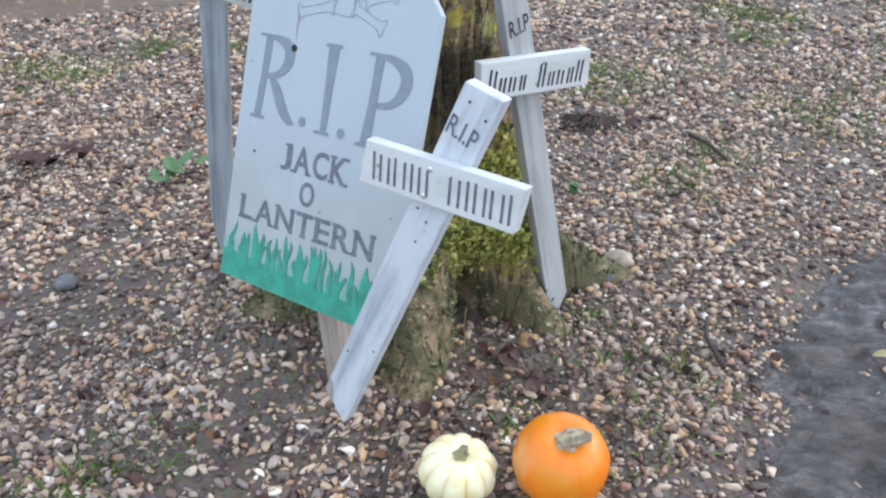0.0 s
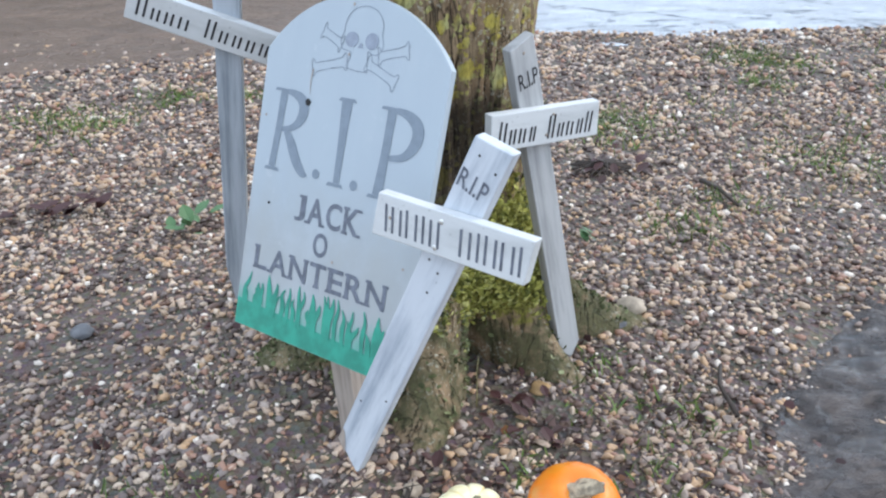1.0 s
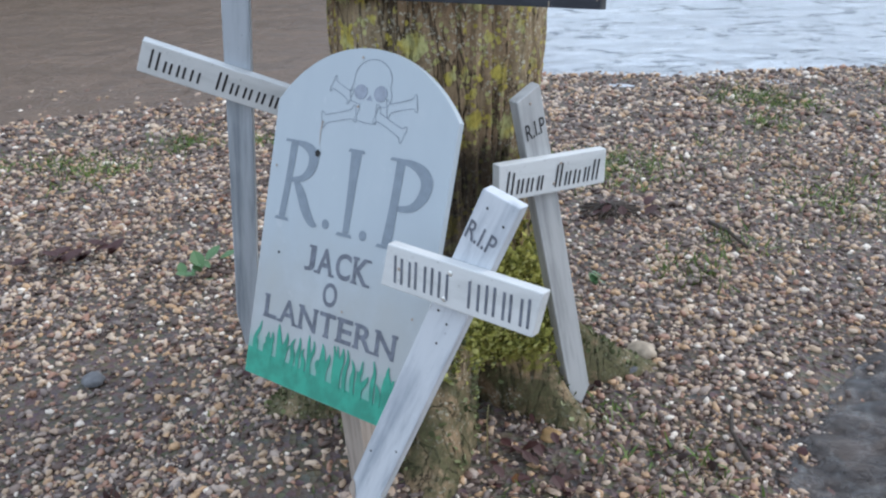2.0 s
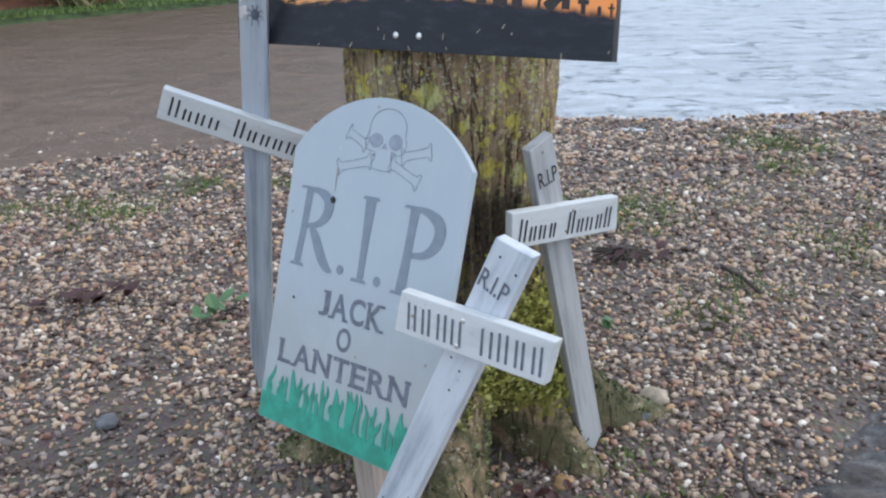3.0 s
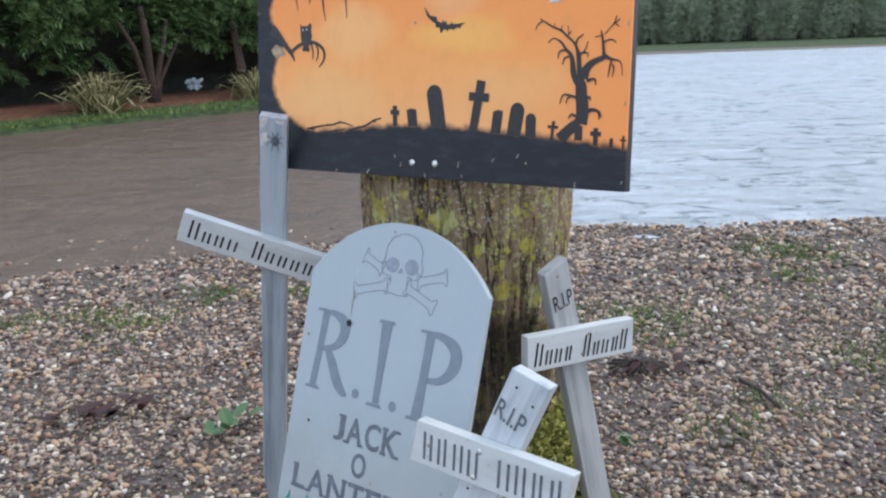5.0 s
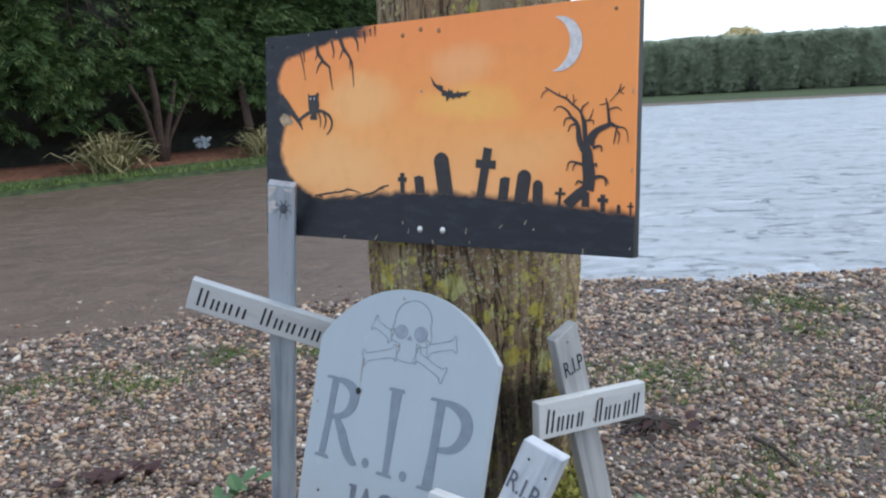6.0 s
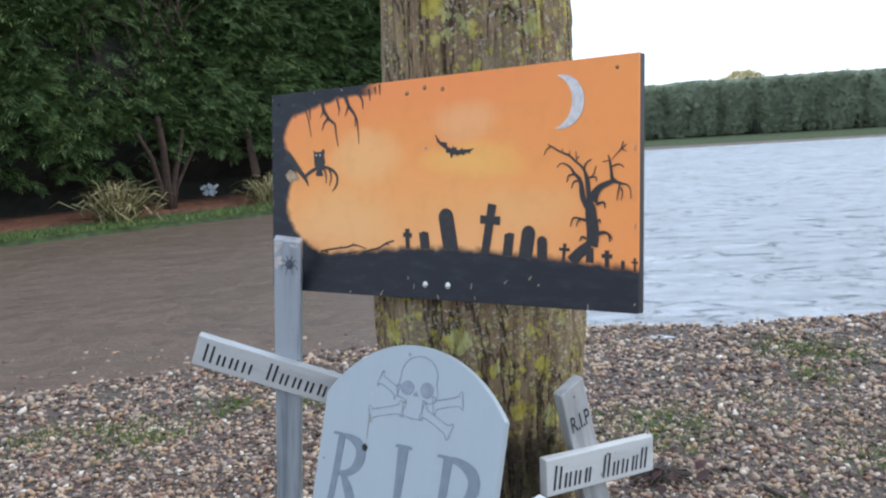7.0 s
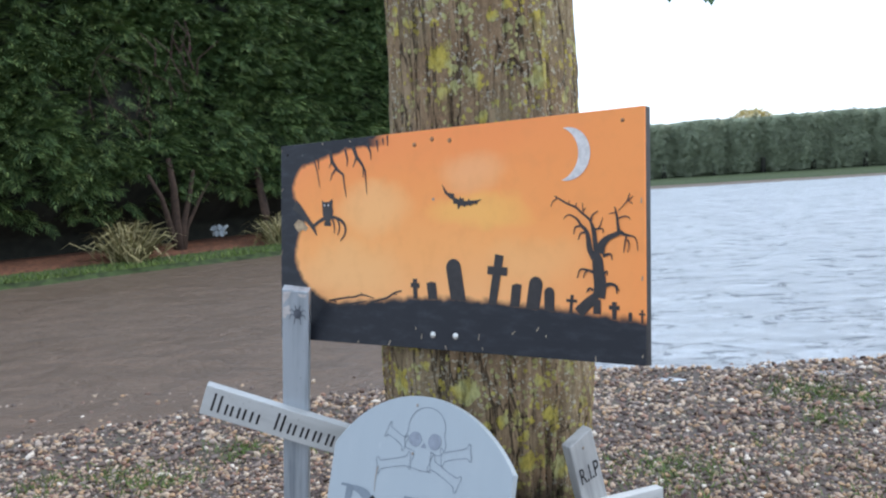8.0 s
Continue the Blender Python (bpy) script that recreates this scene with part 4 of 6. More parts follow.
def build_autumn_tree(x, y, top, wide):
    """A yellowing tree beyond the far hedge, of which the crown alone rises over it."""
    tree = empty("autumn_tree", pose(x, y, 0), "yellow-leaved tree rising behind the distant hedge", "tree")
    bm = bmesh.new()
    rod(bm, [(0, 0, -0.05), (0.05, 0, top * 0.4), (0, 0.05, top * 0.75)], 0.16, 0.06, 8)
    part("trunk", bm, "hedge_wood", tree, "", True)
    for k in range(5):
        a = k * 2.4
        bm = bmesh.new()
        rod(bm, [(0.02, 0.02, top * (0.38 + 0.05 * k)), (0.5 * math.cos(a), 0.5 * math.sin(a), top * (0.55 + 0.04 * k)), (wide * 0.35 * math.cos(a), wide * 0.35 * math.sin(a), top * (0.70 + 0.04 * k))], 0.06, 0.02, 6)
        part("limb", bm, "hedge_wood", tree, "", True)
    n = 2600
    u, h = RNG.uniform(0, 2 * np.pi, n), RNG.uniform(0.42, 1.0, n)
    lump = np.array([1 + 0.5 * noise.noise((math.cos(a) * 1.6, math.sin(a) * 1.6, b * 5)) for a, b in zip(u, h)])
    r = wide / 2 * np.sqrt(np.clip(1 - ((h - 0.66) / 0.35) ** 2, 0.02, 1)) * lump * RNG.uniform(0.55, 1.0, n)
    pts = np.stack([r * np.cos(u), r * np.sin(u), h * top], 1)
    foliage("crown", pts, u - np.pi / 2, 0.22, "autumn", tree, 0.7, 1.2)


def build_tussock(s, out_, height, count, label):
    p = Vector(hedge_point(s, out_, 0.04))
    n = count
    a, r = RNG.uniform(0, 2 * np.pi, n), np.abs(RNG.normal(0, 0.16, n)) * height / 0.6
    tv = np.array([(-0.5, 0, 0), (0.5, 0, 0), (-0.5, 0.10, 0.55), (0.5, 0.10, 0.55), (-0.4, 0.32, 0.9), (0.4, 0.32, 0.9), (-0.12, 0.62, 0.85), (0.12, 0.62, 0.85)])
    tf = np.array([(0, 1, 3, 2), (2, 3, 5, 4), (4, 5, 7, 6)])
    ln = height * RNG.uniform(0.55, 1.15, n)
    m = np.zeros((n, 3, 4))
    m[:, :, :3] = turns(n, a - np.pi / 2, 0.38) * np.stack([np.full(n, 0.022), ln, ln], 1)[:, None, :]
    m[:, :, 3] = np.stack([p.x + r * np.cos(a), p.y + r * np.sin(a), np.full(n, 0.03)], 1)
    ob = mesh_from("grass_tussock", *scatter("", tv, tf, m, ""), "straw", False)
    tagged(ob, label, "grass tussock", "tussocks along the verge")


build_yard()
build_bed()
build_mud()
build_flood()
build_gravel()
build_verges()
build_tall_hedge()
build_far_hedge()
build_autumn_tree(17.4, 60.0, 3.75, 3.4)
build_tussock(1.72, 0.42, 0.62, 340, "large straw-coloured grass tussock drooping on the verge")
build_tussock(4.35, 0.40, 0.55, 150, "straw-coloured grass tussock by the hedge")


# ---- the tree ----
TX, TY = 0.199, 1.745


def trunk_shape(a, z):
    """Centre and radius of the trunk at angle a and height z."""
    zz = max(z, 0.0)
    cx = TX + 0.029 * min(1.0, max(0.0, (z - 0.75) / 0.5)) + 0.004 * math.sin(z * 3)
    r = 0.176 + 0.028 * math.exp(-((z - 0.78) / 0.24) ** 2) + 0.006 * max(0, z - 1.3) + 0.055 * math.exp(-zz / 0.16)

    def lobe(deg, width, amp, fall):
        d = (math.degrees(a) - deg + 180) % 360 - 180
        return amp * math.exp(-(d / width) ** 2) * math.exp(-zz / fall)

    r += lobe(-94, 15, 0.225, 0.24) + lobe(5, 11, 0.25, 0.135) + lobe(20, 10, 0.12, 0.06) + lobe(-34, 12, 0.135, 0.15) + lobe(202, 22, 0.21, 0.17) + lobe(90, 40, 0.12, 0.2)
    r += lobe(-60, 12, -0.19, 0.11) + lobe(-14, 8, -0.095, 0.18) + lobe(-122, 12, 0.13, 0.13)
    d = (math.degrees(a) + 52 + 180) % 360 - 180
    r += 0.060 * math.exp(-(d / 24) ** 2 - ((z - 0.24) / 0.10) ** 2)      # mossy swelling between the front roots
    return cx, TY, r


def bark_relief(a, z, k=1.0):
    p = Vector((math.cos(a) * 3.2, math.sin(a) * 3.2, z * 1.3))
    ridges = abs(noise.noise(Vector((p.x * 2.6, p.y * 2.6, p.z * 1.1)))) + 0.6 * abs(noise.noise(Vector((p.x * 5.5 + 3, p.y * 5.5, p.z * 2.4))))
    plates = noise.noise(Vector((p.x * 9, p.y * 9, z * 9))) + 0.6 * noise.noise(Vector((p.x * 20, p.y * 20, z * 26)))
    big = noise.noise(Vector((p.x * 0.5, p.y * 0.5, z * 2.2)))
    split = noise.noise(Vector((p.x * 2.1 + 0.7, p.y * 2.1, z * 1.5))) + 0.25 * noise.noise(Vector((p.x * 6, p.y * 6, z * 9)))
    furrow = math.exp(-(split / 0.045) ** 2)
    return k * (0.012 * ridges + 0.0034 * plates + 0.013 * big - 0.008 * furrow) - 0.004


def build_tree():
    tree = empty("tree", pose(TX, TY, 0), "rough brown tree trunk crusted with yellow lichen and mossy roots", "tree")
    inv = tree.matrix_world.inverted()
    na, zs = 260, np.concatenate([np.linspace(-0.08, 1.6, 330), np.linspace(1.62, 4.2, 60)])
    verts = []
    for z in zs:
        for i in range(na):
            a = 2 * math.pi * i / na
            cx, cy, r = trunk_shape(a, z)
            r += bark_relief(a, z)
            verts.append((cx + r * math.cos(a), cy + r * math.sin(a), z))
    j = np.arange(len(zs) - 1)[:, None] * na
    i = np.arange(na)[None]
    k = (i + 1) % na
    faces = np.stack([j + i, j + k, j + na + k, j + na + i], -1).reshape(-1, 4)
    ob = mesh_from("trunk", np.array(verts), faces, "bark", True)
    ob.parent, ob.matrix_parent_inverse = tree, inv
    # limbs above the view, and one thin twig that hangs into it with a few leaves
    for x1, y1, z1, r in ((0.9, 2.4, 5.6, 0.09), (-0.6, 1.2, 5.8, 0.10), (0.3, 2.5, 6.0, 0.11), (1.3, 1.9, 4.6, 0.06)):
        bm = bmesh.new()
        a, b = Vector((TX + 0.03, TY, 3.9)), Vector((x1, y1, z1))
        rod(bm, [a, a.lerp(b, 0.35) + Vector((0, 0, 0.12)), a.lerp(b, 0.7) + Vector((0, 0, 0.1)), b], r, r * 0.35, 9)
        o = part("limb", bm, "bark", tree, "", True)
        o.matrix_parent_inverse = inv
    bm = bmesh.new()
    rod(bm, [(1.25, 1.88, 4.55), (1.5, 2.6, 3.6), (1.25, 3.1, 2.5), (1.06, 3.4, 1.80)], 0.014, 0.003, 6)
    o = part("twig", bm, "twig", tree)
    o.matrix_parent_inverse = inv
    for px, pz in ((0.925, 1.775), (1.055, 1.765), (1.075, 1.755), (1.117, 1.785)):
        bm = bmesh.new()
        flatten = [(0, 0), (0.014, -0.014), (0.016, -0.035), (0, -0.065), (-0.015, -0.036), (-0.013, -0.014)]
        bm.faces.new([bm.verts.new((px + x * 1.2, 3.4 + 0.35 * abs(x), pz + z)) for x, z in flatten])
        o = part("leaf", bm, "green_leaf", tree)
        o.matrix_parent_inverse = inv
    # leafy lichen and moss: one bright cushion on the front, dark scraps over the roots
    for shade, count in (("moss", 15000), ("moss_dark", 15000)):
        a = np.radians(RNG.uniform(-175, 30, count))
        z = np.abs(RNG.normal(0.25, 0.13, count)) if shade == "moss" else np.abs(RNG.normal(0.14, 0.13, count)) + 0.015
        pts, keep = [], []
        for aa, zz in zip(a, z):
            d = noise.noise((math.cos(aa) * 5, math.sin(aa) * 5, zz * 7)) + 0.6 * noise.noise((math.cos(aa) * 13, math.sin(aa) * 13, zz * 18))
            deg = math.degrees(aa)
            cushion = math.exp(-((deg + 56) / 27) ** 2 - ((zz - 0.275) / 0.115) ** 2) + 0.7 * math.exp(-((deg + 32) / 16) ** 2 - ((zz - 0.19) / 0.06) ** 2)
            if shade == "moss":
                chance = 1.5 * cushion + 0.9 * d * cushion ** 0.4 - 0.12
            else:
                chance = 0.05 + 0.75 * max(0, d) - 0.3 * cushion
            if zz < 0.62 and RNG.uniform() < chance:
                cx, cy, r = trunk_shape(aa, zz)
                r += bark_relief(aa, zz) + (0.006 * cushion + 0.007 * max(0, d) if shade == "moss" else 0.001)
                pts.append((cx + r * math.cos(aa), cy + r * math.sin(aa), zz))
                keep.append(aa)
        n = len(pts)
        tv = np.array([(-0.5, 0, 0), (0.5, 0, 0), (0.75, 0.5, 0.55), (0.25, 0.75, 1.0), (-0.3, 0.7, 0.95), (-0.75, 0.45, 0.5), (0, 0.75, 0.45)])
        tf = np.array([(0, 1, 6), (1, 2, 6), (2, 3, 6), (3, 4, 6), (4, 5, 6), (5, 0, 6)])
        m = np.zeros((n, 3, 4))
        m[:, :, :3] = turns(n, np.array(keep) - np.pi / 2 + RNG.normal(0, 0.6, n), 0.7) * RNG.uniform(0.0035, 0.0100, n)[:, None, None]
        m[:, :, 3] = np.array(pts)
        ob = mesh_from("moss", *scatter("", tv, tf, m, ""), shade, False)
        ob.parent, ob.matrix_parent_inverse = tree, inv
        tagged(ob, "bright yellow-green moss cushion above the roots" if shade == "moss" else "dull dark green moss scraps on the roots", kind="stuff")


build_tree()


# ---- the painted plywood gravestone ----
def arc_points(x0, z0, x1, z1, x2, z2, n):
    """Points on the circle through three points, from the first to the last."""
    d = 2 * (x0 * (z1 - z2) + x1 * (z2 - z0) + x2 * (z0 - z1))
    a, b, c = x0 * x0 + z0 * z0, x1 * x1 + z1 * z1, x2 * x2 + z2 * z2
    ux, uz = (a * (z1 - z2) + b * (z2 - z0) + c * (z0 - z1)) / d, (a * (x2 - x1) + b * (x0 - x2) + c * (x1 - x0)) / d
    a0, a2 = math.atan2(z0 - uz, x0 - ux), math.atan2(z2 - uz, x2 - ux)
    r = math.hypot(x0 - ux, z0 - uz)
    return [(ux + r * math.cos(a0 + (a2 - a0) * i / n), uz + r * math.sin(a0 + (a2 - a0) * i / n)) for i in range(n + 1)]


def bone(bm, x0, z0, x1, z1, w, y):
    """Outline of a drawn bone with forked ends."""
    d = Vector((x1 - x0, z1 - z0))
    ln = d.length
    d.normalize()
    p = Vector((-d.y, d.x))
    shape = [(0.10, w * 0.5), (0.06, w * 0.9), (0.0, w * 1.15), (-0.035, w * 0.75), (-0.012, 0.0), (-0.035, -w * 0.75), (0.0, -w * 1.15), (0.06, -w * 0.9), (0.10, -w * 0.5)]
    ring = [(t * ln, o) for t, o in shape] + [((1 - t) * ln, o) for t, o in reversed(shape)]
    pts = [(x0 + d.x * t + p.x * o, z0 + d.y * t + p.y * o) for t, o in ring]
    stroke(bm, rounded(pts + pts[:1]), 0.0013, 0.0013, y)


def rounded(pts, rounds=2):
    """Cuts the corners off a line of points."""
    for _ in range(rounds):
        out = [pts[0]]
        for (ax, az), (bx, bz) in zip(pts, pts[1:]):
            out += [(0.75 * ax + 0.25 * bx, 0.75 * az + 0.25 * bz), (0.25 * ax + 0.75 * bx, 0.25 * az + 0.75 * bz)]
        pts = out + [pts[-1]]
    return pts


def build_gravestone():
    k = 0.9568
    m = basis((0.0311, 1.3996, 0.4463), (0.7638, -0.6446, 0.0345), (0.1763, 0.2597, 0.9495))
    stone = empty("gravestone_sign", m, "pale grey painted plywood gravestone with lettering, leaning on the tree", "grave marker")
    arch = arc_points(-0.2175 * k, 0.262 * k, 0.012, 0.368 * k, 0.2175 * k, 0.262 * k, 28)
    outline = [(-0.2185 * k, -0.264 * k), (0.2080 * k, -0.264 * k)] + arch[::-1]
    part("board", slab(outline, 0.0, 0.012), "board", stone)
    y = -0.0008
    # grass sprayed along the foot: a band with blades rising from it
    bm = bmesh.new()
    x0, x1, z0 = -0.2165 * k, 0.2060 * k, -0.262 * k
    flat(bm, [(x0, z0), (x1, z0), (x1, -0.232 * k), (x0, -0.212 * k)], y)
    rnd = random.Random(4)
    for i in range(34):
        tx = -0.210 + 0.0124 * i + rnd.uniform(-0.004, 0.004)
        top = -0.150 - 0.045 * rnd.random() ** 1.6 - 0.010 * (tx + 0.2)
        w = rnd.uniform(0.009, 0.017)
        bx, base = tx + rnd.uniform(-0.016, 0.010), -0.222 - 0.012 * (tx + 0.2) / 0.4
        bend = rnd.uniform(-0.006, 0.006)

        def inside(v):
            return max(min(v, 0.1980), -0.2080)
        if abs(tx) < 0.205:
            brush(bm, [(inside(bx) * k, base * k, w * 0.7 * k), (inside(bx + bend) * k, (0.55 * base + 0.45 * top) * k, w * k), (inside((bx + tx) / 2 - bend) * k, (0.25 * base + 0.75 * top) * k, w * 0.7 * k), (inside(tx) * k, top * k, 0.002)], y - 0.0002 - 0.00003 * i)
    part("painted_grass", bm, "grass_paint", stone, "sea-green sprayed grass along the foot")
    # big letters with serifs
    letters = (
        ([(-0.158, 0.188, 0.015), (-0.162, 0.118, 0.013), (-0.169, 0.048, 0.014)], [(-0.166, 0.1875, 0.006), (-0.134, 0.1885, 0.009), (-0.104, 0.176, 0.020), (-0.101, 0.150, 0.020), (-0.122, 0.125, 0.010), (-0.156, 0.119, 0.007)],
         [(-0.144, 0.120, 0.008), (-0.126, 0.100, 0.018), (-0.106, 0.066, 0.018), (-0.086, 0.047, 0.013), (-0.074, 0.046, 0.003)]),
        ([(0.0025, 0.189, 0.021), (0.002, 0.118, 0.014), (0.001, 0.046, 0.012)],),
        ([(0.108, 0.187, 0.016), (0.105, 0.115, 0.014), (0.100, 0.043, 0.019)], [(0.098, 0.186, 0.006), (0.134, 0.187, 0.010), (0.168, 0.170, 0.020), (0.171, 0.142, 0.020), (0.148, 0.112, 0.011), (0.108, 0.107, 0.007)]))
    for glyph in letters:
        bm = bmesh.new()
        for i, st in enumerate(glyph):
            brush(bm, [(px * k, pz * k, pw * 1.22 * k) for px, pz, pw in st], y - 0.0001 * i)
        part("letter", bm, "ink_grey", stone)
    for cx, cz, w, h in ((-0.002, 0.0425, 0.040, 0.006), (0.003, 0.191, 0.042, 0.006), (-0.168, 0.045, 0.040, 0.006), (0.099, 0.040, 0.046, 0.006), (-0.168, 0.1905, 0.030, 0.005), (0.098, 0.1890, 0.030, 0.005)):
        bm = bmesh.new()
        flat(bm, [((cx - w / 2) * k, (cz - h / 2) * k), ((cx + w / 2) * k, (cz - h / 2) * k), ((cx + w * 0.40) * k, (cz + h / 2) * k), ((cx - w * 0.40) * k, (cz + h / 2) * k)], y - 0.0004)
        part("serif", bm, "ink_grey", stone)
    for cx, cz in ((-0.0514, 0.0533), (0.043, 0.0492)):
        bm = bmesh.new()
        disc(bm, cx * k, cz * k, 0.0085, 0.0085, y)
        part("full_stop", bm, "ink_grey", stone)

    def painted_word(text, x0, x1, z0, high, drop):
        """Brushed capitals: the built-in font letter by letter, with short serifs on the free ends."""
        wide = {"J": 0.72, "A": 1.08, "C": 0.98, "K": 1.0, "L": 0.82, "N": 1.06, "T": 0.94, "E": 0.84, "R": 0.98, "O": 1.0}
        feet = {"J": [(0.62, 1)], "A": [(0.04, 0), (0.94, 0)], "K": [(0.12, 0), (0.12, 1), (0.90, 1), (0.94, 0)], "L": [(0.14, 1), (0.14, 0)], "N": [(0.10, 0), (0.08, 1), (0.92, 1)],
                "T": [(0.50, 0)], "E": [(0.10, 0), (0.10, 1)], "R": [(0.10, 0), (0.10, 1), (0.92, 0)]}
        gap = 0.16
        unit = (x1 - x0) / (sum(wide[c] for c in text) + gap * (len(text) - 1))
        x = x0
        for c in text:
            w = wide[c] * unit
            z = z0 + drop * (x - x0) / (x1 - x0)
            lettering(c, x * k, z * k, (x + w) * k, high * k, y, "ink_dark", stone, weight=0.020)
            for fx, top in feet.get(c, ()):
                bm_ = bmesh.new()
                sx, sz = x + fx * w, z + top * high + (-0.0025 if top else 0.0025)
                flat(bm_, [((sx - 0.0075) * k, (sz - 0.0024) * k), ((sx + 0.0075) * k, (sz - 0.0024) * k), ((sx + 0.0068) * k, (sz + 0.0024) * k), ((sx - 0.0068) * k, (sz + 0.0024) * k)], y - 0.0003)
                part("serif", bm_, "ink_dark", stone)
            x += w + gap * unit

    painted_word("JACK", -0.092, 0.0705, -0.037, 0.048, 0.0)
    painted_word("O", -0.034, 0.002, -0.091, 0.044, 0.0)
    painted_word("LANTERN", -0.183, 0.153, -0.1465, 0.045, 0.0)
    # drawn outline above: round head shape, two dark ovals, crossed bones
    bm = bmesh.new()
    head = [(-0.028, 0.276), (-0.035, 0.292), (-0.026, 0.305), (-0.028, 0.322), (-0.014, 0.343), (0.016, 0.352), (0.047, 0.344), (0.063, 0.322), (0.060, 0.305), (0.068, 0.290), (0.062, 0.274), (0.048, 0.270), (0.034, 0.276)]
    stroke(bm, rounded([(x * k, z * k) for x, z in head]), 0.0014, 0.0014, y)
    jaw = [(-0.028, 0.276), (-0.006, 0.272), (-0.006, 0.262), (-0.016, 0.245), (0.012, 0.241), (0.038, 0.241), (0.034, 0.262), (0.034, 0.276)]
    stroke(bm, [(x * k, z * k) for x, z in jaw], 0.0014, 0.0014, y)
    bone(bm, -0.078 * k, 0.303 * k, -0.030 * k, 0.283 * k, 0.0135, y)
    bone(bm, 0.036 * k, 0.257 * k, 0.104 * k, 0.230 * k, 0.0135, y)
    bone(bm, -0.0934 * k, 0.237 * k, -0.014 * k, 0.255 * k, 0.0135, y)
    bone(bm, 0.060 * k, 0.270 * k, 0.123 * k, 0.285 * k, 0.0135, y)
    part("drawn_outline", bm, "ink_line", stone, "thin pencil-grey outline drawing")
    bm = bmesh.new()
    disc(bm, -0.007 * k, 0.293 * k, 0.015, 0.0125, y)
    part("oval", bm, "ink_pale", stone)
    bm = bmesh.new()
    disc(bm, 0.040 * k, 0.293 * k, 0.015, 0.0135, y)
    part("oval", bm, "ink_pale", stone)
    bm = bmesh.new()
    flat(bm, [(0.008 * k, 0.280 * k), (0.022 * k, 0.280 * k), (0.016 * k, 0.290 * k)], y)
    part("oval", bm, "ink_pale", stone)
    # knot hole and its run, nail holes, screws
    bm = bmesh.new()
    flat(bm, [(-0.101 * k, 0.177 * k), (-0.094 * k, 0.183 * k), (-0.086 * k, 0.177 * k), (-0.090 * k, 0.169 * k), (-0.098 * k, 0.170 * k)], y - 0.0006)
    part("knot_hole", bm, "hole", stone)
    bm = bmesh.new()
    stroke(bm, [(-0.091 * k, 0.235 * k), (-0.094 * k, 0.215 * k), (-0.092 * k, 0.190 * k)], 0.003, 0.001, y - 0.0004)
    part("paint_chip", bm, "raw_wood", stone)
    for hx, hz, mat in ((-0.163, -0.0187, "hole"), (0.1805, -0.066, "raw_wood"), (0.019, -0.0915, "raw_wood"), (-0.0124, 0.3517, "raw_wood"), (-0.0087, 0.2674, "raw_wood"), (-0.20, 0.14, "raw_wood")):
        bm = bmesh.new()
        disc(bm, hx * k, hz * k, 0.0027, 0.0027, y - 0.0004, 8)
        part("nail_hole", bm, mat, stone)
    bm = slab([(-0.024, -0.36), (0.024, -0.36), (0.024, 0.0), (-0.024, 0.0)], 0.0, 0.042, 0.002)
    ob = part("stake", bm, "raw_wood", stone, "bare weathered timber stake")
    ob.matrix_parent_inverse = m.inverted()
    ob.matrix_basis = basis((0.026, 1.348, 0.250), (0.7638, -0.6446, 0.0345), (0.12, -0.17, 0.97))


# ---- wooden crosses ----
def bars(words, y, material, parent, x_lo, x_hi, z_mid, height, slope=0.0):
    """Unnamed marks in place of a written line: one upright bar for each sign."""
    total = sum(len(w) for w in words) + 0.9 * (len(words) - 1)
    step = (x_hi - x_lo) / total
    x = x_lo
    rnd = random.Random(len(words) + int(1000 * (x_hi - x_lo)))
    for w in words:
        for h in w:
            c = x + step * 0.5
            t = height * h
            z0 = z_mid - height / 2 + slope * (c - x_lo)
            wd = 0.0042
            for off in (-0.24, 0.22):
                bm = bmesh.new()
                cc = c + step * (off + rnd.uniform(-0.05, 0.05))
                tt = t * rnd.uniform(0.9, 1.0)
                flat(bm, [(cc - wd / 2, z0), (cc + wd / 2, z0), (cc + wd / 2 + 0.001, z0 + tt), (cc - wd / 2 + 0.001, z0 + tt)], y)
                part("painted_bar", bm, material, parent)
            x += step
        x += step * 0.9


def screws(spots, y, parent, material="screw", r=0.0042):
    for x, z in spots:
        bm = bmesh.new()
        bmesh.ops.create_uvsphere(bm, u_segments=10, v_segments=6, radius=r)
        for v in bm.verts:
            v.co = Vector((x + v.co.x, y + v.co.y * 0.35, z + v.co.z))
        part("screw", bm, material, parent, "", True)


def board_part(name, pts, y0, y1, deg, cx, cz, material, parent, label=""):
    """A board built straight, then turned in the plane of the cross."""
    ob = part(name, slab(pts, y0, y1, 0.0022), material, parent, label)
    ob.matrix_local = pose(cx, 0, cz, 0, -deg, 0)
    return ob


